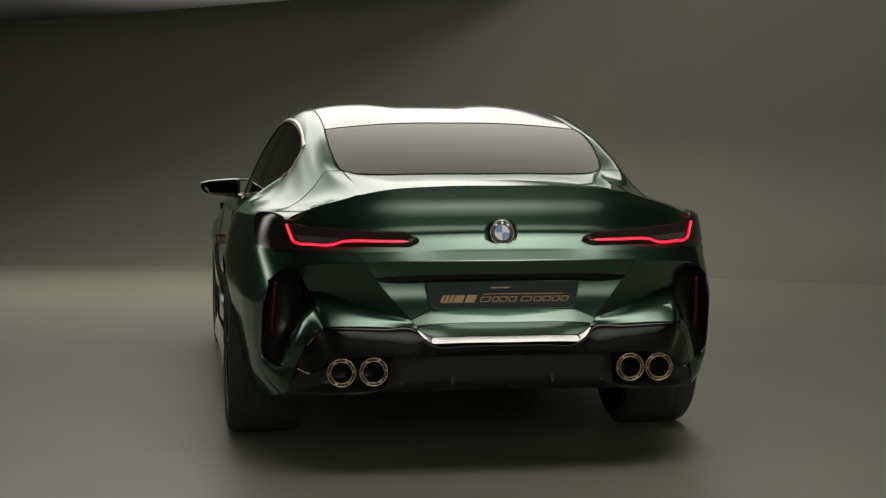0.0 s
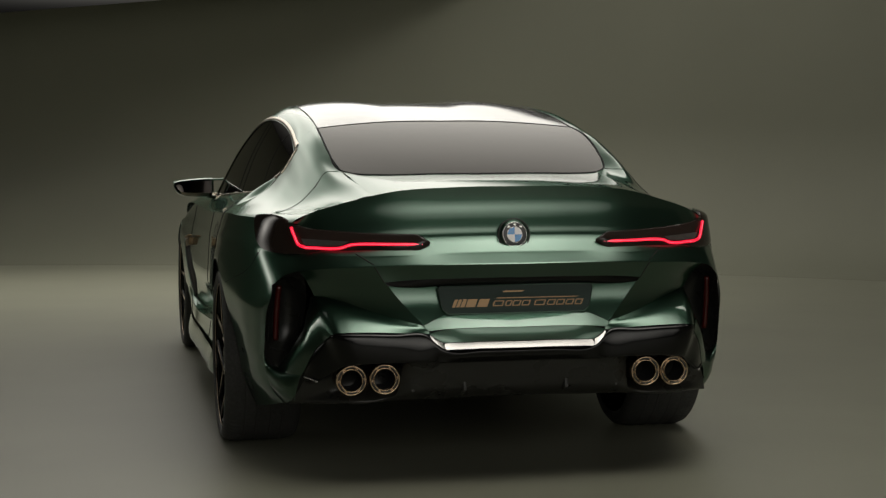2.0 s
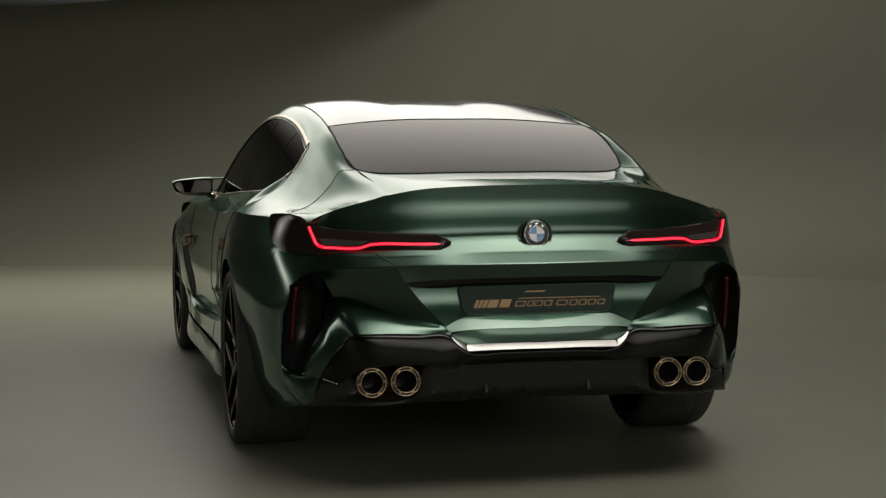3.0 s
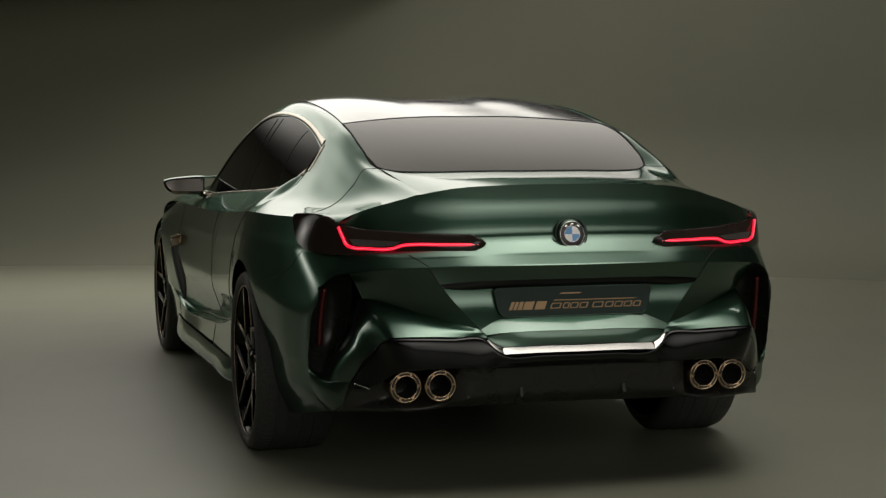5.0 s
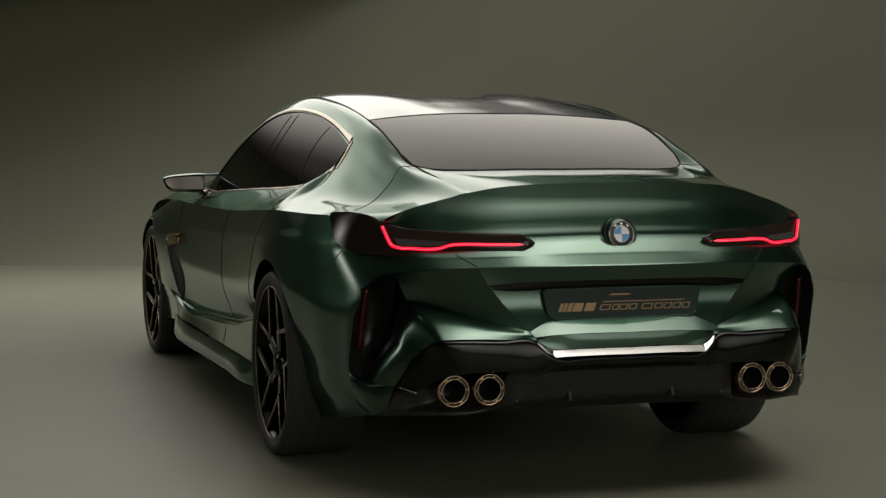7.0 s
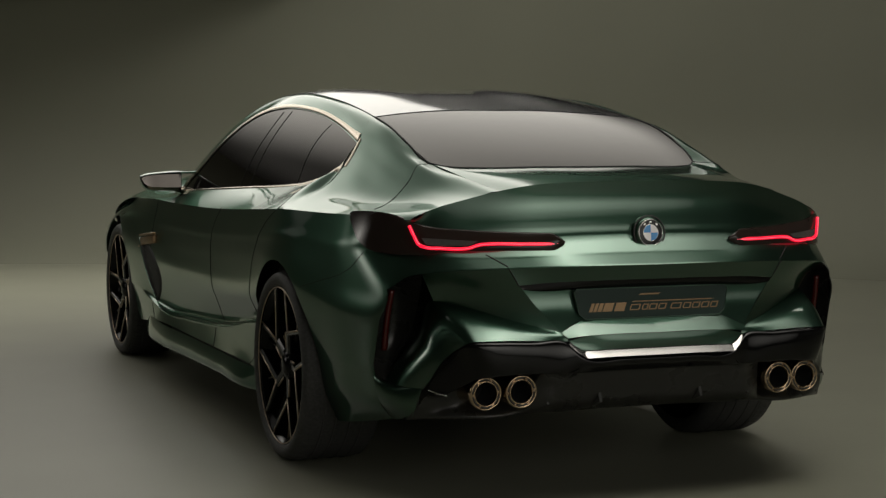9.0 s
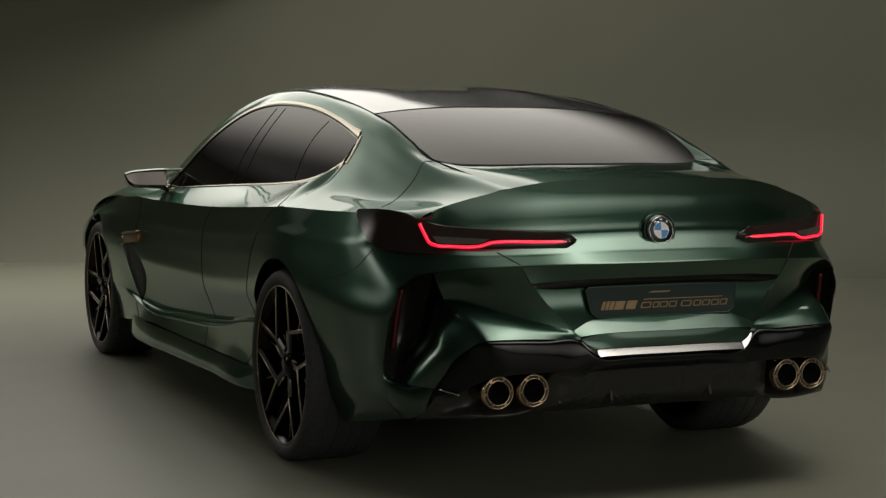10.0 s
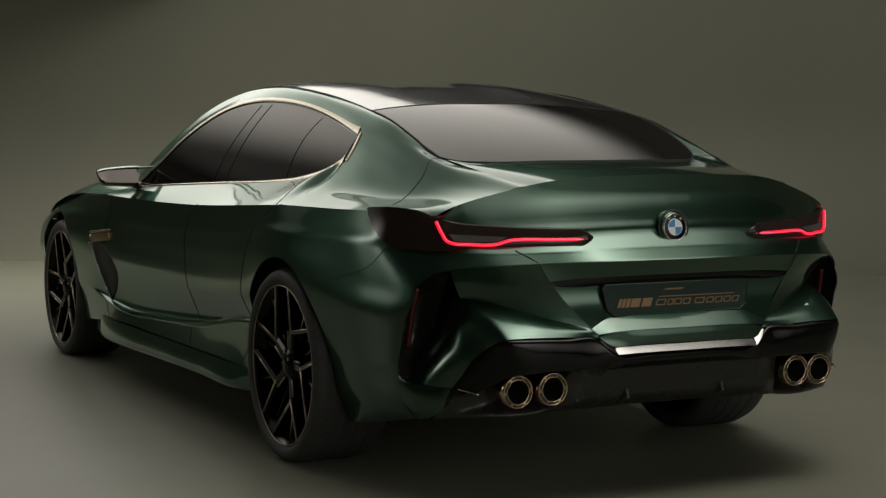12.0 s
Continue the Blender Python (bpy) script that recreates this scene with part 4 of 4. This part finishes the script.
STRIP = [(.328, .0165, .862), (.36, .0185, .862), (.44, .038, .862), (.548, .073, .862), (.570, .082, .860), (.606, .100, .848), (.622, .108, .846), (.69, .146, .847), (.725, .163, .849), (.744, .176, .857), (.757, .19, .885), (.768, .205, .918)]
for s in (-1, 1):
    g = surface([LENS_TOP, LENS_EDGE, LENS_MID, LENS_LOW], .012, .006)
    n = normals_of(g)
    g = g + n * 0.0035
    skirt = (0.004 + 0.03 * np.clip((g.shape[1] - 1 - np.arange(g.shape[1])) / 12 - .4, 0, 1)).reshape(1, -1, 1)
    g = np.concatenate([g[:1] - n[:1] * skirt, g, g[-1:] - n[-1:] * skirt])
    # round the corner the lens follows the sweep of the wing
    n = normals_of(g)
    near = G[:, KU_CORNER].reshape(-1, 3)
    w = np.exp(-((g[:, :, None] - near) ** 2).sum(-1) / (2 * 0.035 ** 2))
    sweep = np.einsum("ijk,kl->ijl", w, N[:, KU_CORNER].reshape(-1, 3)) / (w.sum(-1, keepdims=True) + 1e-12)
    part_of = np.clip((g[..., :1] - 0.76) / 0.05, 0, 1)
    n = n * (1 - part_of) + sweep * part_of
    n /= np.linalg.norm(n, axis=-1, keepdims=True)
    lamp = sheet("tail_light", g, LAMP, car, s, "smoked black tail light with a lit red strip", N=n)
    led = tube("light_strip", line(STRIP, .006) + np.array((0.0015, -0.0015, 0)), 0.0054, LED, lamp, s, "glowing red light strip")
    tube("core", line(STRIP, .006) + np.array((0.0015, -0.0058, 0)), 0.0016, CORE, led, s, "bright pink core")
    patch = surface([[(.575, .087, .8715), (.64, .122, .8745), (.71, .166, .878), (.735, .18, .879)], [(.60, .10, .8575), (.64, .121, .855), (.69, .149, .855), (.722, .168, .857)]], .01)
    sheet("lamp_reflector", patch + np.array((.004, -.0062, 0)), REFL, lamp, s, "dark grey reflector panel")

# ---- badge: plain roundel
def roundel():
    V, F = revolve([(0.05, .060), (0.0, .056), (-0.012, .050), (-0.016, .045), (-0.016, .0)], 48)
    tilt = pose(0, .020, .890, -6, 0, 0)
    at = lambda L: [tuple(tilt @ Vector((b, a + 0.002, c))) for a, b, c in L]
    base = part("badge", at(V), F, PAINT, car, "round badge in a green housing")
    # matt black ring stands for the shaded gap round the housing
    tube("joint", np.array(at([(-0.0095, .0565 * math.cos(a), .0565 * math.sin(a)) for a in np.linspace(0, 2 * math.pi, 49)[:-1]])), .0028, MATT, base, 1, "dark ring drawn as the shadow gap round the badge", sides=6, closed=True)
    V, F = revolve([(-0.012, .0455), (-0.020, .0445), (-0.021, .0425), (-0.018, .042)], 48)
    part("ring", at(V), F, STEEL, base, "bright metal ring")
    V, F = revolve([(-0.0185, .0425), (-0.0195, .029), (-0.0190, .0)], 48)
    part("band", at(V), F, BLACK, base, "black band of the badge")
    V, F = revolve([(-0.0192, .0285), (-0.0212, .0275), (-0.0205, .0265)], 48)
    part("inner_ring", at(V), F, STEEL, base, "bright inner ring")
    for k in range(4):
        a0 = math.pi / 2 * k
        V = [(-0.0205, 0, 0)] + [(-0.0205, .0268 * math.cos(a), .0268 * math.sin(a)) for a in np.linspace(a0, a0 + math.pi / 2, 13)]
        F = [(0, i, i + 1) for i in range(1, 13)]
        part("quadrant", at(V), F, WHITE if k % 2 == 0 else BLUE, base, "white quadrant" if k % 2 == 0 else "blue quadrant", smooth=False)

    for deg in (128, 90, 52):
        a, w = radians(deg), 0.12
        V = [(-0.0205, r * math.cos(b), r * math.sin(b)) for r in (.0335, .0375) for b in (a - w, a, a + w)]
        part("mark", at(V), [(0, 1, 4, 3), (1, 2, 5, 4)], STEEL, base, "pale mark on the black band", smooth=False)


roundel()

# ---- plate with bronze bars in place of writing
PL = lambda x, z: (x, -0.0065 - (0.713 - z) * 0.144, z)
def plate():
    out = [(-.272, .715), (.272, .715), (.283, .705), (.268, .635), (.246, .617), (-.246, .617), (-.268, .635), (-.283, .705)]
    V = [PL(x, z) for x, z in out] + [(x, y + .012, z) for x, y, z in [PL(x, z) for x, z in out]]
    n = len(out)
    F = [tuple(range(n)), tuple(range(2 * n - 1, n - 1, -1))] + [(i, (i + 1) % n, n + (i + 1) % n, n + i) for i in range(n)]
    p = part("number_plate", V, F, GREENPLATE, car, "dark green plate with plain bronze bars", smooth=False)
    tube("plate_rim", np.array([(x, y - .001, z) for x, y, z in V[:n]]), 0.0018, PAINT, p, closed=True)

    def bar(x0, x1, z0, z1, lean=0.012, name="bar"):
        c = [(x0, z0), (x1, z0), (x1 + lean, z1), (x0 + lean, z1)]
        a = [PL(x, z) for x, z in c]
        V = [(x, y - .0015, z) for x, y, z in a] + [(x, y + .001, z) for x, y, z in a]
        part(name, V, [(0, 1, 2, 3), (0, 4, 5, 1), (1, 5, 6, 2), (2, 6, 7, 3), (3, 7, 4, 0)], LETTER, p, smooth=False)
    for x0, x1 in ((-.232, -.221), (-.217, -.206), (-.202, -.188), (-.184, -.150), (-.142, -.106)):
        bar(x0, x1, .640, .667)
    x = -.085
    for w in (.044, .026, .034, .034, .012, .046, .034, .034, .034, .032):
        if w > .015:
            b = x + w * .80
            bar(x + .001, b, .6415, .6445, .0013)
            bar(x + .0075, b + .007, .6575, .6605, .0013)
            bar(x, x + .004, .6448, .6572, .0055)
            bar(b - .0025, b + .0015, .6448, .6572, .0055)
        x += w
    bar(-.075, .218, .668, .671)
    bar(-.05, .02, .690, .695)


GREENPLATE = material("dark_green_plate", (0.016, 0.034, 0.027), 0.5)
GREENPLATE.node_tree.nodes["Principled BSDF"].inputs["Specular IOR Level"].default_value = 0.25
plate()

DISC = material("dark_brake_disc", (0.10, 0.10, 0.10), 0.45, metal=0.9, grain=0.2, grain_scale=60)

# ---- wheels
def wheel(x_out, y, width):
    """A wheel with its outer face towards +x; turned round for the other side."""
    T = 0.346
    w = width
    V, F = revolve([(0.0, .283), (-.004, .2885), (-.012, .2865), (-.02, .272), (-.05, .262), (-w + .02, .255), (-w + .005, .287), (-w, .285)], 72)
    wh = part("wheel", V, F, SPOKE, car, "gloss black alloy wheel with bronze edges")
    prof = [(-.010, .2865), (.004, .295), (.010, .312), (.006, .328), (-.006, .339), (-.028, .3445), (-.06, T), (-w * .5, T), (-w + .05, T), (-w + .015, .340), (-w, .325), (-w - .008, .305), (-w + .005, .287)]
    V, F = revolve(prof, 96)
    part("tyre", V, F, RUBBER, wh, "black low-profile tyre")
    for gx in (-.07, -.115, -w + .115, -w + .07):
        P = [(gx, (T - .001) * math.cos(a), (T - .001) * math.sin(a)) for a in np.linspace(0, 2 * math.pi, 97)[:-1]]
        tube("tread_groove", np.array(P), 0.004, MATT, wh, sides=6, closed=True)
    tube("rim_edge", np.array([(-.001, .2850 * math.cos(a), .2850 * math.sin(a)) for a in np.linspace(0, 2 * math.pi, 97)[:-1]]), 0.0022, BRONZE, wh, 1, "thin bronze rim edge", sides=6, closed=True)
    V, F = revolve([(-.13, .0), (-.13, .20), (-.15, .20), (-.15, .0)], 48)
    part("brake_disc", V, F, DISC, wh, "steel brake disc")
    bm = bmesh.new()
    block(bm, (.07, .10, .22), pose(-.13, .16, .03, 10, 0, 0), .015)
    bm_part("brake_calliper", bm, MATT, wh)
    V, F = revolve([(-.012, .0), (-.012, .026), (-.016, .033), (-.03, .06), (-.06, .075), (-.11, .08)], 40)
    part("hub_cap", V, F, SPOKE, wh)

    def beam(p0, p1, w0, w1, x0, x1, depth, name, mat, parent):
        p0, p1 = np.array(p0), np.array(p1)
        d = (p1 - p0) / np.linalg.norm(p1 - p0)
        nrm = np.array((-d[1], d[0]))
        V = []
        for p, wd, xx in ((p0, w0, x0), (p1, w1, x1)):
            for a, dx in ((-.5, -.006), (-.22, 0), (.22, 0), (.5, -.006), (.5, -depth), (-.5, -depth)):
                q = p + nrm * wd * a
                V.append((xx + dx, q[0], q[1]))
        F = [(k, (k + 1) % 6, 6 + (k + 1) % 6, 6 + k) for k in range(6)] + [(5, 4, 3, 2, 1, 0), (6, 7, 8, 9, 10, 11)]
        return part(name, V, F, mat, parent, smooth=False)

    def edge(p0, p1, off, x0, x1, parent):
        p0, p1 = np.array(p0), np.array(p1)
        d = (p1 - p0) / np.linalg.norm(p1 - p0)
        nrm = np.array((-d[1], d[0])) * off
        a, b = p0 + nrm, p1 + nrm
        tube("bronze_edge", np.array([(x0 + .0005, *a), (x1 + .0005, *b)]), 0.0034, BRONZE, parent, 1, "bronze edge line", sides=6)

    def pol(r, deg):
        return (r * math.cos(radians(deg)), r * math.sin(radians(deg)))
    for k in range(5):
        a = 73 + 72 * k
        apex = pol(.122, a)
        e1, e2, e3, e4 = pol(.284, a + 9), pol(.284, a - 42), pol(.284, a + 3), pol(.284, a - 20)
        sp = beam(pol(.03, a), apex, .05, .044, -.026, -.018, .05, "spoke", SPOKE, wh)
        beam(apex, e1, .019, .016, -.018, -.005, .05, "spoke_arm", SPOKE, sp)
        beam(apex, e2, .018, .015, -.018, -.005, .05, "spoke_arm", SPOKE, sp)
        beam(pol(.10, a - 12), e4, .012, .010, -.045, -.03, .03, "inner_spoke", SPOKE, sp)
        beam(pol(.10, a + 20), pol(.284, a + 21), .012, .010, -.045, -.03, .03, "inner_spoke", SPOKE, sp)
        edge(apex, e1, -.008, -.020, -.007, sp)
        edge(apex, e2, .0075, -.020, -.007, sp)
        edge(pol(.06, a), apex, .020, -.026, -.020, sp)
        edge(pol(.10, a - 12), e4, .005, -.046, -.031, sp)
        V, F = revolve([(-.020, .0), (-.020, .006), (-.03, .007)], 10)
        by, bz = pol(.052, a + 36)
        part("wheel_bolt", [(p, q + by, r + bz) for p, q, r in V], F, SPOKE, wh)
    # shoulder tread blocks
    V, F = [], []
    for k in range(90):
        a0, a1 = 2 * math.pi * k / 90, 2 * math.pi * (k + .72) / 90
        o = len(V)
        for aa, sk in ((a0, .012), (a1, .012)):
            for gx, rr in ((-.004, .3385), (-.030, T + .0015), (-.060, T + .0018), (-.060, T - .004)):
                V.append((gx, rr * math.cos(aa + gx * .6), rr * math.sin(aa + gx * .6)))
        F += [(o, o + 1, o + 5, o + 4), (o + 1, o + 2, o + 6, o + 5), (o + 2, o + 3, o + 7, o + 6), (o, o + 3, o + 2, o + 1), (o + 4, o + 5, o + 6, o + 7)]
    tagged(part("tread", V, F, RUBBER, wh, "tread blocks", smooth=False), kind="stuff")
    wh.location = (x_out, y, HUB_Z)
    return wh


for x, y, w, turn in ((.958, HUB_R, .285, 0), (.928, HUB_F, .265, 14)):
    r = wheel(x, y, w)
    l = copy_thing(r, pose(-x, y, HUB_Z, turn, 0, 180))
    l.parent = car

# ---- wheel wells, underbody, cabin
def arch_liner(hub):
    V, F = [], []
    n = 24
    pts = [(hub - ARCH_BACK - .005, .215)] + [(hub - ((ARCH_BACK if a < math.pi / 2 else ARCH) + .005) * math.cos(a), HUB_Z + (ARCH + .005) * math.sin(a)) for a in np.linspace(0, math.pi, n)] + [(hub + ARCH + .005, .12)]
    for y, z in pts:
        V += [(.55, y, z), (.83 if z < .55 else .9, y, z)]
    for i in range(len(pts) - 1):
        F.append((2 * i, 2 * i + 1, 2 * i + 3, 2 * i + 2))
    return V, F


for s in (-1, 1):
    for hub in (HUB_R, HUB_F):
        V, F = arch_liner(hub)
        part("wheel_arch_liner", flip(V, s), F, MATT, car)
bm = bmesh.new()
block(bm, (1.3, .3, .3), pose(0, .47, .46), .03)
block(bm, (1.10, 4.2, .36), pose(0, 2.75, .47), .03)
block(bm, (1.66, 1.85, .5), pose(0, 2.56, .46), .05)
bm_part("underbody", bm, MATT, car, "black underbody")

# ---- sills
SILL = [
    [(.92, 1.44, .297), (.938, 1.6, .297), (.941, 2.0, .297), (.943, 2.6, .297), (.944, 3.1, .297), (.93, 3.4, .30), (.90, 3.6, .31)],
    [(.925, 1.44, .25), (.95, 1.6, .255), (.955, 2.0, .258), (.957, 2.6, .255), (.958, 3.1, .25), (.94, 3.4, .25), (.90, 3.62, .26)],
    [(.91, 1.42, .215), (.95, 1.58, .215), (.958, 2.0, .218), (.96, 2.6, .212), (.96, 3.1, .205), (.94, 3.4, .20), (.90, 3.64, .20)],
    [(.80, 1.42, .20), (.85, 1.58, .20), (.86, 2.0, .20), (.86, 2.6, .195), (.86, 3.1, .19), (.85, 3.4, .19), (.80, 3.64, .19)],
]
for s in (-1, 1):
    sheet("side_sill", surface(SILL, .02), PAINT, car, s, "green side sill")

# ---- door mirrors
def door_mirror(s):
    sec = []
    for x, y, zt, zb, d in ((.82, 3.17, 1.005, .925, .05), (.86, 3.18, 1.006, .918, .09), (.93, 3.18, 1.002, .921, .10), (.99, 3.18, .996, .929, .085), (1.015, 3.17, .991, .945, .05), (1.028, 3.165, .985, .972, .02)):
        sec.append([(x, y - .03, zt), (x, y - .03 + d * .55, zt + .004), (x, y - .03 + d, (zt + zb) / 2 + .02), (x, y - .03 + d * .8, zb), (x, y - .03, zb)])
    g = surface(sec, .01)
    hs = sheet("door_mirror", g, PAINT, car, s, "dark green door mirror with a champagne lower edge", N=normals_of(g, (.92, 3.19, .965)))
    gl = np.array([[(.835, 3.140, .997), (.93, 3.160, .994), (.985, 3.172, .989), (1.018, 3.178, .98)], [(.835, 3.136, .935), (.93, 3.156, .936), (.985, 3.168, .941), (1.005, 3.172, .955)]])
    sheet("mirror_glass", surface(gl, .01), MIRROR, hs, s, "dark smoked mirror glass", N=None)
    gl = np.array([[(.835, 3.145, .935), (.93, 3.145, .936), (.985, 3.145, .941), (1.003, 3.146, .951)], [(.835, 3.15, .918), (.93, 3.15, .921), (.985, 3.15, .930), (.998, 3.15, .945)]])
    sheet("lower_edge", surface(gl, .01), SATIN, hs, s, "champagne metal edge")
    bm = bmesh.new()
    block(bm, (.012, .05, .088), pose(s * .838, 3.165, .963, 0, 0, 0), .003)
    bm_part("divider", bm, BLACK, hs)
    bm = bmesh.new()
    block(bm, (.085, .055, .010), pose(s * .792, 3.172, 1.004, 0, s * 2, 0), .003)
    bm_part("cap_arm", bm, PAINT, hs, "green arm of the mirror cap")
    tube("mirror_arm", line([(.85, 3.19, .925), (.81, 3.19, .918), (.77, 3.2, .91)]), .017, SATIN, hs, s, "champagne mirror foot")


for s in (-1, 1):
    door_mirror(s)

# ---- side vents behind the front wheels
for s in (-1, 1):
    rim = line([(0, 3.56, .668), (0, 3.50, .60), (0, 3.445, .53), (0, 3.385, .455), (0, 3.325, .385)], .02)[:, 1:]
    back = line([(0, 3.41, .648), (0, 3.245, .585), (0, 3.175, .525), (0, 3.22, .452), (0, 3.312, .387)], .02)[:, 1:]
    pick = lambda c, w: c[int(round(w * (len(c) - 1)))]
    net = [[on_grid(G, N, *(pick(rim, v) * (1 - u) + pick(back, v) * u), lift) for u, lift in ((0, .009), (.12, .002), (.5, .003), (.9, .003), (1, -.003))]
           for v in np.linspace(0, 1, 14)]
    sheet("side_outlet", surface(net, .02), SEAM, car, s, "black air outlet behind the front wheel")
    tube("outlet_edge", np.array([on_grid(G, N, y + .006, z, .004) for y, z in rim]), .0075, PAINT, car, s, "green outlet edge")
    bm = bmesh.new()
    block(bm, (.020, .31, .012), pose(s * .941, 3.41, .697, -5, 0, 0), .004)
    block(bm, (.024, .29, .040), pose(s * .936, 3.41, .668, -6, 0, 0), .006)
    block(bm, (.018, .16, .010), pose(s * .940, 3.52, .640, -9, 0, 0), .003)
    bm_part("outlet_badge", bm, LETTER, car, "bronze bar in the air outlet")


# ---- shut lines
def on_top(grid, nrm, x, y, lift=0.0005):
    """The point of a shoulder panel's grid at (x, y) seen from above."""
    d = (grid[..., 0] - x) ** 2 + (grid[..., 1] - y) ** 2
    i, j = np.unravel_index(np.argmin(d), d.shape)
    i, j = min(max(i, 1), grid.shape[0] - 2), min(max(j, 1), grid.shape[1] - 2)
    p = grid[i, j]
    du, dv = (grid[i, j + 1] - grid[i, j - 1]) / 2, (grid[i + 1, j] - grid[i - 1, j]) / 2
    st = np.clip(np.linalg.lstsq(np.array(((du[0], dv[0]), (du[1], dv[1]))), np.array((x - p[0], y - p[1])), rcond=None)[0], -1.5, 1.5)
    return p + st[0] * du + st[1] * dv + nrm[i, j] * lift


def on_rear(x, z, lift=0.0005):
    """The point of the tail's skin at (x, z) seen from behind."""
    d = (G[..., 0] - x) ** 2 + (G[..., 2] - z) ** 2 + np.where(G[..., 1] < 0.4, 0, 9)
    i, j = np.unravel_index(np.argmin(d), d.shape)
    i, j = min(max(i, 1), G.shape[0] - 2), min(max(j, 1), G.shape[1] - 2)
    du, dv = (G[i, j + 1] - G[i, j - 1]) / 2, (G[i + 1, j] - G[i - 1, j]) / 2
    st = np.clip(np.linalg.lstsq(np.array(((du[0], dv[0]), (du[2], dv[2]))), np.array((x - G[i, j, 0], z - G[i, j, 2])), rcond=None)[0], -1.5, 1.5)
    return G[i, j] + st[0] * du + st[1] * dv + N[i, j] * lift


def shut_line(pts, s, r=0.0012):
    k = knots(np.array(pts, float), 0)
    yz = hermite(np.array(pts, float), k, spread(k, .02))
    tube("shut_line", np.array([on_grid(G, N, y, z) for y, z in yz]), r, SEAM, car, s, sides=5)


for s in (-1, 1):
    shut_line([(2.13, .885), (2.215, .82), (2.25, .755), (2.225, .65), (2.185, .55), (2.15, .30)], s)
    shut_line([(1.17, .93), (1.30, .88), (1.40, .80), (1.455, .68), (1.475, .55), (1.47, .44), (1.50, .34), (1.56, .302), (1.75, .302)], s)
    shut_line([(3.36, .86), (3.355, .78), (3.37, .66), (3.31, .55), (3.27, .50)], s)
    shut_line([(3.36, .365), (3.34, .33), (3.30, .302)], s)
    shut_line([(.375, .828), (.40, .80), (.43, .773), (.49, .744), (.61, .714), (.78, .676)], s)
    tube("shut_line", np.array([on_rear(.557 - .055 * w, .828 - .036 * w) for w in np.linspace(0, 1, 12)]), .0019, SEAM, car, s, sides=5)
    tube("shut_line", line([(.502, .010, .7855), (.484, .011, .758), (.4655, .013, .729)]), .0019, SEAM, car, s, sides=5)
    pn = normals_of(PILLAR_G)
    tube("shut_line", np.array([on_top(PILLAR_G, pn, *p) for p in line([(.525, .66), (.58, .615), (.632, .575), (.706, .55), (.75, .52), (.787, .493)], .02)]), .0010, SEAM, car, s, sides=5)
    bn = normals_of(BELT_G)
    tube("shut_line", np.array([on_top(BELT_G, bn, *p) for p in line([(.722, 1.13), (.745, 1.19), (.785, 1.22), (.84, 1.215), (.893, 1.20), (.921, 1.19)], .02)]), .0010, SEAM, car, s, sides=5)
    tube("window_gasket", line([p for p in (WINDOW[0][4], WINDOW[1][4], WINDOW[2][4], WINDOW[3][4], (.495, .625, 1.097), WINDOW[3][2], WINDOW[3][1], WINDOW[3][0])]), .004, SEAM, car, s, sides=6)
    tube("window_gasket", line(WINDOW[0]), .0028, SEAM, car, s, sides=6)
    tube("roof_joint", line(RAIL[0]), .0028, SEAM, car, s, sides=6)
